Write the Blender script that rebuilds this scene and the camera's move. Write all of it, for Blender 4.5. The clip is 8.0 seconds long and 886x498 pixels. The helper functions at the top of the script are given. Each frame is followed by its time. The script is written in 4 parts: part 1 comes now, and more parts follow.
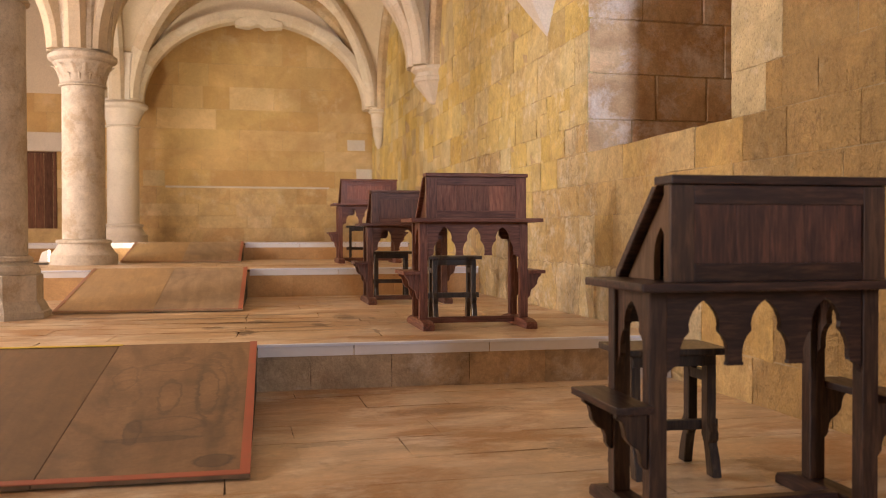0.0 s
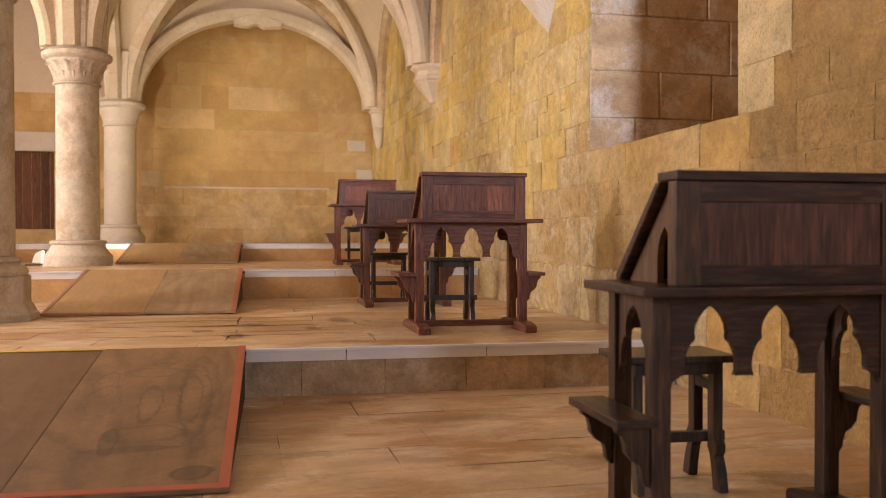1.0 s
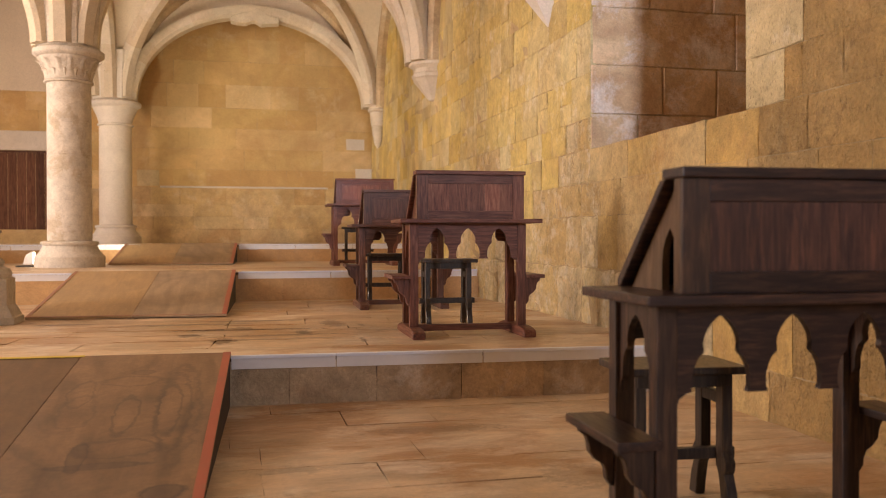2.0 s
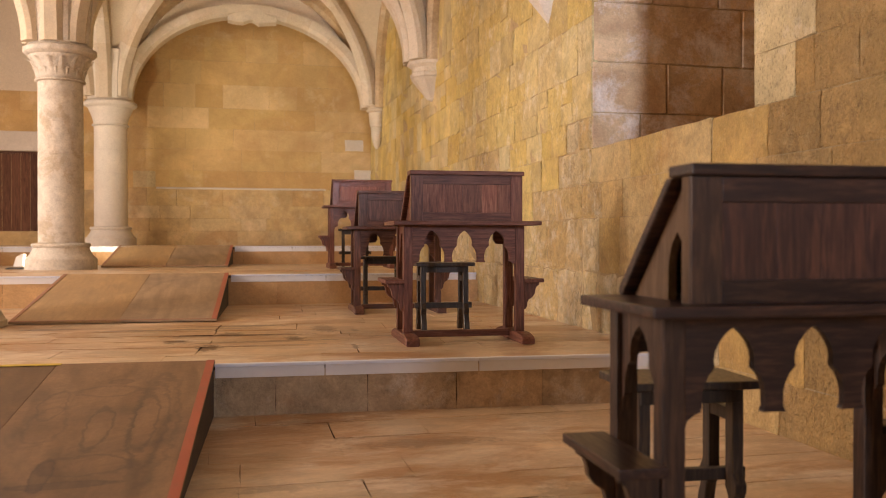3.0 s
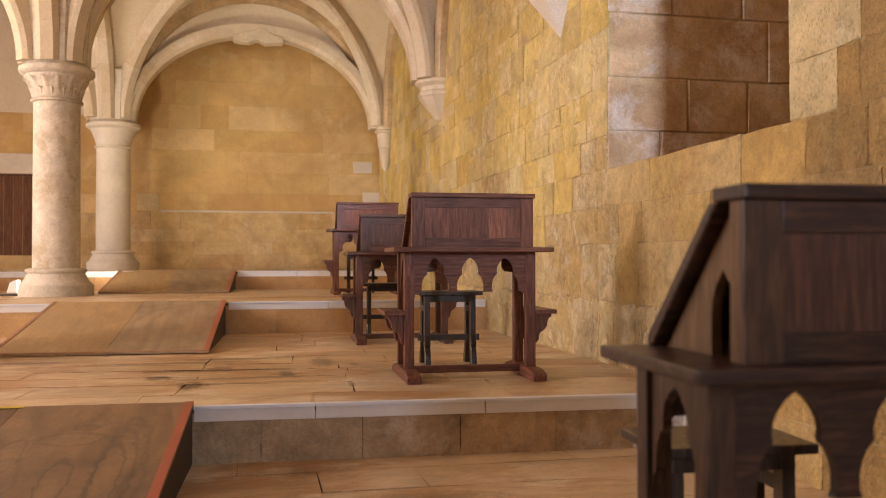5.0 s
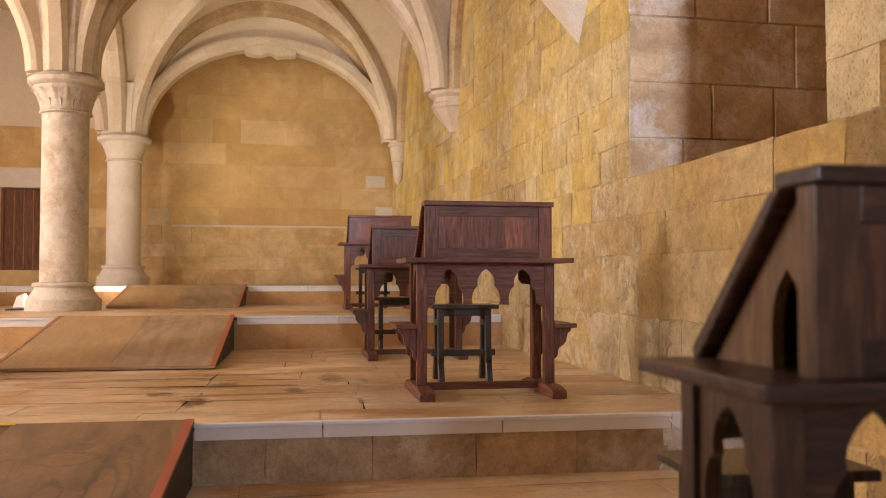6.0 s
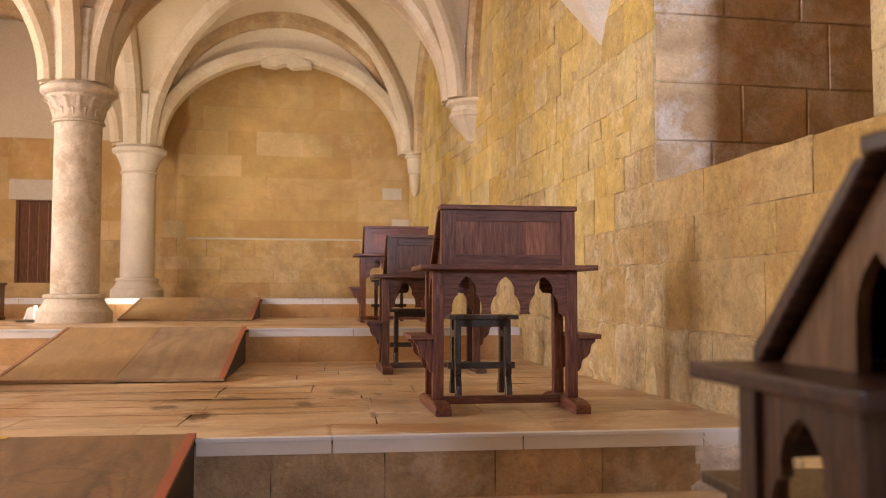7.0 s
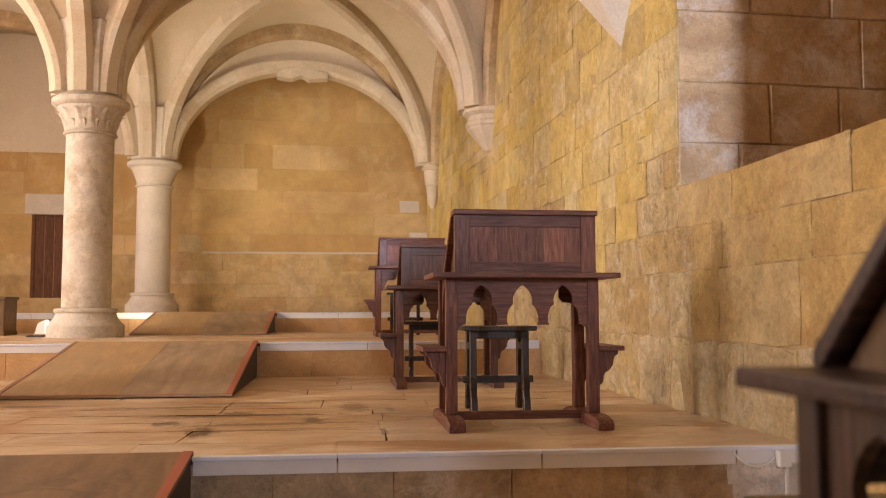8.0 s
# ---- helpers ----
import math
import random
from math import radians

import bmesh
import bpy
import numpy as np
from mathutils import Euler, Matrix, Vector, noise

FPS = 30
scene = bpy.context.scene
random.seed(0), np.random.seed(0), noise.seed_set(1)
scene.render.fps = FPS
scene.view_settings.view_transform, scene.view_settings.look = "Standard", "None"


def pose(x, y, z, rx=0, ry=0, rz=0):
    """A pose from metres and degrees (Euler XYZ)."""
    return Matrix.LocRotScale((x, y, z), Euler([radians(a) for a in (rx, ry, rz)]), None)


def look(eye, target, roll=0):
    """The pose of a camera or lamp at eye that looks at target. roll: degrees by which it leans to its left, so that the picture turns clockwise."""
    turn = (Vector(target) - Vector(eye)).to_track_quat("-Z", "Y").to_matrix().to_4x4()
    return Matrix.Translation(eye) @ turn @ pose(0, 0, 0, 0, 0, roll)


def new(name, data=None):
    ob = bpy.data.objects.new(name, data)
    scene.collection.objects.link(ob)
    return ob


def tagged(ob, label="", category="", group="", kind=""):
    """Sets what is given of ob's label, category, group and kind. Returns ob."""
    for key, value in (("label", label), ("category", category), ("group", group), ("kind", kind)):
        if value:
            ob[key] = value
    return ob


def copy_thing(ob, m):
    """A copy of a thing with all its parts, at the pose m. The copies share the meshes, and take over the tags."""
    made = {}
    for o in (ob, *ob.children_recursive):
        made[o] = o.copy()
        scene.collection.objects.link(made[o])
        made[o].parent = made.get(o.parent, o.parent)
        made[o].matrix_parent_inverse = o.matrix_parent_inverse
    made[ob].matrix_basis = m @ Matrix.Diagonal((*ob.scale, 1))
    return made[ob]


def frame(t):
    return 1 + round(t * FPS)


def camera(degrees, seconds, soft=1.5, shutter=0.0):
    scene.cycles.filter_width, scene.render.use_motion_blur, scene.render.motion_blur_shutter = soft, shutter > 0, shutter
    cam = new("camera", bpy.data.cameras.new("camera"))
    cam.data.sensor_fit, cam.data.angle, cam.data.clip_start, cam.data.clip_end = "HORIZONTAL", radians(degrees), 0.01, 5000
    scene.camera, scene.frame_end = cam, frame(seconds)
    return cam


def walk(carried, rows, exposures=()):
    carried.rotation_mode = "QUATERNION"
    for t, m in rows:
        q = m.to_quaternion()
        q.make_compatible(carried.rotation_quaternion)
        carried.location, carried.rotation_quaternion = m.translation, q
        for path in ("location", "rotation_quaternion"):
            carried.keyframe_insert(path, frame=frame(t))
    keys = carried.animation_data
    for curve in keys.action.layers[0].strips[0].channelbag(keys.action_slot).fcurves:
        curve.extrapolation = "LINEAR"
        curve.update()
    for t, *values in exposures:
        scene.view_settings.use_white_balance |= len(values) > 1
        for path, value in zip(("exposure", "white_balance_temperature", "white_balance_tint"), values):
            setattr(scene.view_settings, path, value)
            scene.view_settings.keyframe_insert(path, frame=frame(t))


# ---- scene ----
cam = camera(53.0, 8.0, soft=0.95)
PATH = [
    (0, (-0.358, -0.256, 0.971), (0.117, 1.687, 0.942), -0.1),
    (0.5, (-0.315, -0.168, 0.969), (0.158, 1.775, 0.943), -0.1),
    (1, (-0.266, -0.076, 0.965), (0.202, 1.868, 0.94), -0.0),
    (1.5, (-0.212, 0.033, 0.972), (0.252, 1.978, 0.945), -0.1),
    (3, (-0.062, 0.354, 0.981), (0.395, 2.301, 0.959), -0.0),
    (3.5, (-0.012, 0.465, 0.997), (0.441, 2.413, 0.979), -0.1),
    (4, (0.035, 0.571, 1.016), (0.481, 2.521, 1.007), -0.1),
    (4.5, (0.071, 0.674, 1.024), (0.509, 2.626, 1.032), -0.1),
    (6, (0.143, 1.021, 0.983), (0.541, 2.98, 1.049), -0.0),
    (6.5, (0.169, 1.146, 0.961), (0.548, 3.108, 1.046), 0.0),
    (7, (0.195, 1.269, 0.938), (0.554, 3.234, 1.04), 0.1),
    (7.5, (0.232, 1.394, 0.923), (0.569, 3.362, 1.041), -0.0),
    (8, (0.275, 1.508, 0.906), (0.589, 3.478, 1.043), -0.1),
]
walk(cam, [(t, look(eye, target, roll)) for t, eye, target, roll in PATH])
cam.data.dof.use_dof, cam.data.dof.focus_distance, cam.data.dof.aperture_fstop = True, 5.7, 2.8

# ---- light: daylight through the windows, one floodlight on the floor ----
world = bpy.data.worlds.new("world")
scene.world = world
world.use_nodes = True
sky = world.node_tree.nodes.new("ShaderNodeTexSky")
sky.sky_type, sky.sun_disc = "NISHITA", False
sky.sun_elevation, sky.sun_rotation = radians(40), radians(250)
world.node_tree.links.new(sky.outputs[0], world.node_tree.nodes["Background"].inputs[0])
world.node_tree.nodes["Background"].inputs[1].default_value = 0.1
scene.view_settings.exposure = -0.16


def area_lamp(name, eye, target, wide, high, watts, colour, spread=180):
    data = bpy.data.lights.new(name, "AREA")
    data.shape, data.size, data.size_y, data.energy, data.color, data.spread = "RECTANGLE", wide, high, watts, colour, radians(spread)
    ob = new(name, data)
    ob.matrix_world = look(eye, target)
    return ob


DAY = (1.0, 0.83, 0.75)
WEST, SOUTH = -7.3, -5.3
NICHE_A, NICHE_B, SILL, NICHE_TOP, NICHE_X = 4.53, 6.71, 1.675, 4.3, 4.3
WINDOWS = (-3.1, 1.3, 5.7, 10.1, 14.5)
for wy, watts in zip(WINDOWS, (4, 15, 490, 420, 90)):
    area_lamp("window_light", (WEST - 0.12, wy, 2.9), (WEST + 5, wy, 2.2), 1.5, 2.2, watts, DAY)
area_lamp("window_light", (0.85, SOUTH - 0.05, 3.1), (2.85, NICHE_B, 3.0), 0.8, 1.1, 33, (0.78, 0.83, 1.0), 30)
area_lamp("window_light", (0.85, SOUTH - 0.10, 2.6), (0.5, 2, 1.6), 0.7, 1.8, 165, (0.74, 0.81, 1.0))
area_lamp("window_light", (-4.5, SOUTH - 0.12, 2.6), (-4.5, 0, 2.0), 1.5, 2.2, 8, DAY)


# ---- materials ----
def wire(nt, a, b):
    nt.links.new(a, b)


def base_mat(name, rough=0.8, metal=0.0):
    m = bpy.data.materials.new(name)
    m.use_nodes = True
    b = m.node_tree.nodes["Principled BSDF"]
    b.inputs["Roughness"].default_value, b.inputs["Metallic"].default_value = rough, metal
    return m, m.node_tree, b


def noise_tex(nt, vec, scale, detail=5.0, rough=0.6, distort=0.0):
    n = nt.nodes.new("ShaderNodeTexNoise")
    n.inputs["Scale"].default_value, n.inputs["Detail"].default_value = scale, detail
    n.inputs["Roughness"].default_value, n.inputs["Distortion"].default_value = rough, distort
    wire(nt, vec, n.inputs["Vector"])
    return n.outputs["Fac"]


def ramp(nt, fac, stops):
    r = nt.nodes.new("ShaderNodeValToRGB")
    while len(r.color_ramp.elements) < len(stops):
        r.color_ramp.elements.new(0.5)
    for e, (p, c) in zip(r.color_ramp.elements, stops):
        e.position, e.color = p, (*c, 1)
    wire(nt, fac, r.inputs["Fac"])
    return r.outputs["Color"]


def grey(v):
    return (v, v, v)


def mix(nt, fac, a, b, kind="MIX"):
    n = nt.nodes.new("ShaderNodeMix")
    n.data_type, n.blend_type = "RGBA", kind
    for sock, val in ((n.inputs[0], fac), (n.inputs[6], a), (n.inputs[7], b)):
        if isinstance(val, (int, float)):
            sock.default_value = val
        elif isinstance(val, tuple):
            sock.default_value = (*val, 1)
        else:
            wire(nt, val, sock)
    return n.outputs[2]


def bump(nt, b, height, strength, dist, after=None):
    n = nt.nodes.new("ShaderNodeBump")
    n.inputs["Strength"].default_value, n.inputs["Distance"].default_value = strength, dist
    wire(nt, height, n.inputs["Height"])
    if after:
        wire(nt, after, n.inputs["Normal"])
    wire(nt, n.outputs[0], b.inputs["Normal"])
    return n.outputs[0]


def where(nt, kind="world", stretch=(1, 1, 1)):
    if kind == "world":
        out = nt.nodes.new("ShaderNodeNewGeometry").outputs["Position"]
    else:
        out = nt.nodes.new("ShaderNodeTexCoord").outputs["Object"]
    mp = nt.nodes.new("ShaderNodeMapping")
    mp.inputs["Scale"].default_value = stretch
    wire(nt, out, mp.inputs["Vector"])
    return mp.outputs[0]


def stone(name, colours, stain, light=None, marks=(), pits=0.5, grain=0.5, piece="object", spread=0.35, rough=0.85, stain_at=(0.55, 0.75), pale_at=(0.56, 0.72), big=1.1, tint=None, detail=0.5, relief=0.02, streak=None, spots=None, tooled=0.0, cracks=0.0):
    """Stone: a colour for each piece, stains and a pale bloom at large scale, grain and pits at small scale."""
    m, nt, b = base_mat(name, rough)
    pos = where(nt)
    if streak:
        pos = where(nt, "world", streak)
    if piece == "object":
        rnd = nt.nodes.new("ShaderNodeObjectInfo").outputs["Random"]
    else:
        rnd = nt.nodes.new("ShaderNodeNewGeometry").outputs["Random Per Island"]
    colours = colours * 2 if len(colours) == 1 else colours
    n = len(colours)
    col = ramp(nt, rnd, [(i / max(1, n - 1), c) for i, c in enumerate(colours)])
    if tint:
        col = mix(nt, ramp(nt, noise_tex(nt, pos, 0.8, 4, 0.6, 0.5), [(0.42, grey(0)), (0.62, grey(0.5))]), col, tint)
    blot = ramp(nt, noise_tex(nt, pos, big * 2.2, 6, 0.62, 0.4), [(0.3, grey(1 - spread)), (0.7, grey(1 + spread * 0.35))])
    col = mix(nt, 1.0, col, blot, "MULTIPLY")
    dirty = ramp(nt, noise_tex(nt, pos, big, 7, 0.68, 0.6), [(stain_at[0], grey(0)), (stain_at[1], grey(0.85))])
    col = mix(nt, dirty, col, stain)
    if light:
        pale = ramp(nt, noise_tex(nt, pos, big * 1.7 + 0.37, 8, 0.72, 0.25), [(pale_at[0], grey(0)), (pale_at[1], grey(0.7))])
        col = mix(nt, pale, col, light)
    if spots:
        col = mix(nt, ramp(nt, noise_tex(nt, where(nt), 2.3, 9, 0.72, 0.8), [(0.62, grey(0)), (0.74, grey(0.8))]), col, spots)
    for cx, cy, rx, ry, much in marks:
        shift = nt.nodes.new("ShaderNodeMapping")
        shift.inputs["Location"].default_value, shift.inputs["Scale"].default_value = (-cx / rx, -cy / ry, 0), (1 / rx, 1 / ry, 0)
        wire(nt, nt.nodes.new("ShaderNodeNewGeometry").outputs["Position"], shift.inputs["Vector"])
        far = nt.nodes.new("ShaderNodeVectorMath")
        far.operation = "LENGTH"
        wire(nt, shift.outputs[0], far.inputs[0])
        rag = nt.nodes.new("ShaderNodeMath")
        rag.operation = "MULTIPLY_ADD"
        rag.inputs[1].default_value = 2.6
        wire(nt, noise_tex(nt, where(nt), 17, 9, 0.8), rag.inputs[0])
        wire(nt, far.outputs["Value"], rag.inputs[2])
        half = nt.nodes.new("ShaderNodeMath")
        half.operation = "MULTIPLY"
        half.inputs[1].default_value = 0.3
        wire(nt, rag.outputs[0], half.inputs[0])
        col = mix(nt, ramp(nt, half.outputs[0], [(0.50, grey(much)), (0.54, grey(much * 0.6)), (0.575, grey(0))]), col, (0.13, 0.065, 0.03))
    mid = ramp(nt, noise_tex(nt, pos, 17, 10, 0.78, 0.5), [(0.33, grey(0.5)), (0.5, grey(1.0)), (0.68, grey(1.18))])
    col = mix(nt, detail, col, mid, "MULTIPLY")
    if tooled:
        pick = nt.nodes.new("ShaderNodeTexVoronoi")
        pick.inputs["Scale"].default_value = 78
        wire(nt, where(nt, "world", (1, 1, 0.38)), pick.inputs["Vector"])
        dent = ramp(nt, pick.outputs["Distance"], [(0.10, grey(0)), (0.34, grey(1))])
        # dents also darkened in the colour, for shading that the bump hardly gives
        col = mix(nt, tooled * 0.6, col, ramp(nt, dent, [(0.0, grey(0.42)), (1.0, grey(1.08))]), "MULTIPLY")
    if cracks:
        vein = ramp(nt, noise_tex(nt, where(nt, "world", (1, 1, 0.6)), 3.4, 9, 0.68, 0.5), [(0.478, grey(0)), (0.497, grey(cracks)), (0.503, grey(cracks)), (0.522, grey(0))])
        here = ramp(nt, noise_tex(nt, pos, 1.9, 4, 0.6), [(0.47, grey(0)), (0.60, grey(1))])
        col = mix(nt, mix(nt, 1.0, vein, here, "MULTIPLY"), col, tuple(0.55 * c for c in stain))
    fine = noise_tex(nt, pos, 60, 4, 0.7)
    col = mix(nt, 0.35, col, ramp(nt, fine, [(0.25, grey(0.45)), (0.75, grey(1.25))]), "MULTIPLY")
    wire(nt, col, b.inputs["Base Color"])
    first = bump(nt, b, noise_tex(nt, pos, 9, 8, 0.65, 0.3), grain, relief)
    vor = nt.nodes.new("ShaderNodeTexVoronoi")
    vor.inputs["Scale"].default_value = 46
    wire(nt, pos, vor.inputs["Vector"])
    pit = ramp(nt, vor.outputs["Distance"], [(0.0, grey(0)), (0.33, grey(1))])
    second = bump(nt, b, pit, pits, 0.006, first)
    if tooled:
        bump(nt, b, dent, tooled, 0.012, second)
    return m


YELLOWS = [tuple(0.93 * c for c in y) for y in ((0.62, 0.43, 0.115), (0.75, 0.60, 0.25), (0.66, 0.475, 0.13), (0.58, 0.46, 0.23), (0.75, 0.63, 0.33), (0.54, 0.40, 0.16), (0.71, 0.60, 0.36), (0.67, 0.475, 0.12), (0.69, 0.53, 0.23), (0.74, 0.565, 0.18))]
STONE_E = stone("wall_stone", YELLOWS, (0.50, 0.34, 0.13), (0.74, 0.65, 0.44), pits=0.35, grain=0.7, tint=(0.60, 0.42, 0.12), cracks=0.5, relief=0.03, detail=0.5, spread=0.28, stain_at=(0.54, 0.72), pale_at=(0.55, 0.68), big=2.6)
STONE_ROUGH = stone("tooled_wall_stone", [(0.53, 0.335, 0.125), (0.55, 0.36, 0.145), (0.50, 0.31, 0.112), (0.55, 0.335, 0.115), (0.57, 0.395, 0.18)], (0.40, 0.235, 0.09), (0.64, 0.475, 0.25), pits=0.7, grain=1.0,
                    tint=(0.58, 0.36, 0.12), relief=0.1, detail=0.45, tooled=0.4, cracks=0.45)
STONE_E_FAR = stone("wall_stone_far", YELLOWS, (0.46, 0.32, 0.165), (0.64, 0.54, 0.38), pits=0.2, grain=0.5, piece="island", tint=(0.62, 0.42, 0.12), relief=0.02, detail=0.25)
STONE_SILL = stone("ochre_wall_stone", [(0.62, 0.41, 0.13), (0.53, 0.335, 0.11), (0.68, 0.49, 0.19), (0.58, 0.385, 0.145), (0.66, 0.50, 0.25)], (0.46, 0.28, 0.105), (0.70, 0.56, 0.33),
                   pits=0.7, grain=0.9, relief=0.04, detail=0.5, cracks=0.4, tint=(0.58, 0.37, 0.12), spread=0.3, big=2.4, stain_at=(0.53, 0.7))
STONE_WORN = stone("worn_wall_stone", [(0.72, 0.545, 0.27), (0.66, 0.46, 0.19), (0.77, 0.62, 0.36), (0.60, 0.40, 0.16), (0.76, 0.58, 0.26), (0.71, 0.55, 0.31)], (0.52, 0.33, 0.14), (0.82, 0.72, 0.52), pale_at=(0.5, 0.66),
                   pits=0.6, grain=1.0, relief=0.09, detail=0.5, big=3.6, spread=0.26, cracks=0.55)
STONE_BACK = stone("ashlar_stone", [(0.60, 0.39, 0.145), (0.66, 0.46, 0.195), (0.63, 0.43, 0.165), (0.74, 0.54, 0.27), (0.66, 0.44, 0.175), (0.57, 0.355, 0.13), (0.70, 0.49, 0.22)], (0.46, 0.265, 0.10), (0.72, 0.56, 0.33),
                   pits=0.15, grain=0.35, spread=0.26, big=0.7, detail=0.16, stain_at=(0.48, 0.75))
STONE_BACK_LOW = stone("worn_ashlar_stone", [(0.55, 0.35, 0.14), (0.72, 0.55, 0.31), (0.61, 0.42, 0.18), (0.69, 0.50, 0.24), (0.57, 0.38, 0.16)], (0.44, 0.25, 0.10), (0.68, 0.55, 0.36),
                       pits=0.25, grain=0.5, spread=0.34, big=1.3, detail=0.3, stain_at=(0.5, 0.72), pale_at=(0.54, 0.72))
STONE_QUOIN = stone("pale_tooled_stone", [(0.61, 0.475, 0.25), (0.58, 0.445, 0.23), (0.63, 0.50, 0.29)], (0.50, 0.36, 0.19), (0.74, 0.65, 0.50), pits=0.5, grain=0.6, relief=0.03, detail=0.3, tooled=0.6)
STONE_JAMB = stone("jamb_stone", [(0.70, 0.475, 0.265), (0.74, 0.53, 0.32), (0.64, 0.42, 0.22)], (0.38, 0.19, 0.08), (0.84, 0.77, 0.72), pale_at=(0.50, 0.66), stain_at=(0.46, 0.72), pits=0.2, grain=0.6, rough=0.7, big=1.5, relief=0.025, detail=0.3)
MORTAR = stone("mortar", [(0.52, 0.375, 0.19)], (0.40, 0.27, 0.125), pits=0.5, grain=0.8, piece="island")
LIME_MORTAR = stone("lime_mortar", [(0.78, 0.70, 0.62)], (0.55, 0.42, 0.30), (0.84, 0.79, 0.74), pits=0.6, grain=1.0, piece="island", relief=0.04, detail=0.5, big=4.0, stain_at=(0.5, 0.68))
PALE = stone("pale_limestone", [(0.61, 0.54, 0.44), (0.64, 0.57, 0.47)], (0.46, 0.37, 0.26), (0.74, 0.68, 0.59), pits=0.25, grain=0.5, piece="island", spread=0.2, stain_at=(0.52, 0.62), big=2.2, detail=0.45)
WHITE_STONE = stone("clean_limestone", [(0.66, 0.59, 0.49), (0.70, 0.63, 0.53)], (0.60, 0.51, 0.40), None, pits=0.08, grain=0.2, piece="island", spread=0.1, detail=0.15)
RIB = stone("rib_stone", [(0.63, 0.53, 0.38), (0.68, 0.59, 0.45), (0.60, 0.48, 0.33), (0.66, 0.57, 0.43)], (0.53, 0.39, 0.23), (0.74, 0.67, 0.56), pits=0.12, grain=0.25, piece="island", spread=0.14, detail=0.25, stain_at=(0.58, 0.8))
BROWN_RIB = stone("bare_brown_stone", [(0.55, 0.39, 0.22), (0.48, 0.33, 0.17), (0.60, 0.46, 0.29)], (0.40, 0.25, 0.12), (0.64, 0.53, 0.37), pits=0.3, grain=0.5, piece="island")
PLASTER = stone("lime_plaster", [(0.74, 0.635, 0.48)], (0.63, 0.51, 0.36), (0.76, 0.67, 0.53), pits=0.05, grain=0.18, piece="island", spread=0.08, big=0.5, detail=0.12)
FLAGS = [(0.71, 0.515, 0.31), (0.76, 0.575, 0.375), (0.69, 0.485, 0.285), (0.78, 0.605, 0.41)]
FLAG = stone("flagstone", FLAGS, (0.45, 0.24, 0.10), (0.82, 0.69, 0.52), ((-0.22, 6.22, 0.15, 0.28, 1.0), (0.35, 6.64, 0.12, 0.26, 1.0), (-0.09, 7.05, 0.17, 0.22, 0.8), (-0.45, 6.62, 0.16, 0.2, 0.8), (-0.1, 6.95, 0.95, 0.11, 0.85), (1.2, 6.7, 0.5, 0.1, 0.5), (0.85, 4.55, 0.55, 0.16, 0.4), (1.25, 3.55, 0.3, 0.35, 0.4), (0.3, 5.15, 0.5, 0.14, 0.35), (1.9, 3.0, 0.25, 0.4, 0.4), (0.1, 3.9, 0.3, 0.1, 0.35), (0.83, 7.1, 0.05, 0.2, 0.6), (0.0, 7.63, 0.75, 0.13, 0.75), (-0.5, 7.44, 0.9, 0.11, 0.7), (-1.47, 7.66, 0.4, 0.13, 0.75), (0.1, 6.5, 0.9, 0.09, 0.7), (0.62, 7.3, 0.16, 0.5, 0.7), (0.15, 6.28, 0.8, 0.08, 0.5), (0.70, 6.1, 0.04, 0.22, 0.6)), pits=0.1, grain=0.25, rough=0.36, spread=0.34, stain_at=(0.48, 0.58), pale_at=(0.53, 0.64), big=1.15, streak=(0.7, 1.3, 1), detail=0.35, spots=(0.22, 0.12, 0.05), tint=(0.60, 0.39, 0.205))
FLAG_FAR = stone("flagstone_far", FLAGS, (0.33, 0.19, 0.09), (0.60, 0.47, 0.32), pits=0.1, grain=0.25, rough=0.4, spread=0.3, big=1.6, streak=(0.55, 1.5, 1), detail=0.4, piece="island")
JOINT = stone("dark_joint", [(0.12, 0.065, 0.032)], (0.12, 0.07, 0.035), pits=0.5, grain=0.5, piece="island")
RISER = stone("riser_stone", [(0.58, 0.38, 0.20), (0.63, 0.44, 0.26), (0.55, 0.42, 0.27), (0.49, 0.32, 0.18)], (0.36, 0.21, 0.11), (0.72, 0.61, 0.49), pale_at=(0.54, 0.70), pits=0.4, grain=0.9, big=2.2, relief=0.04, detail=0.5)
RISER_WARM = stone("orange_riser_stone", [(0.58, 0.34, 0.145), (0.63, 0.39, 0.18), (0.55, 0.32, 0.135)], (0.38, 0.22, 0.10), (0.62, 0.45, 0.27), pits=0.2, grain=0.4, big=1.4, detail=0.25, spread=0.2)


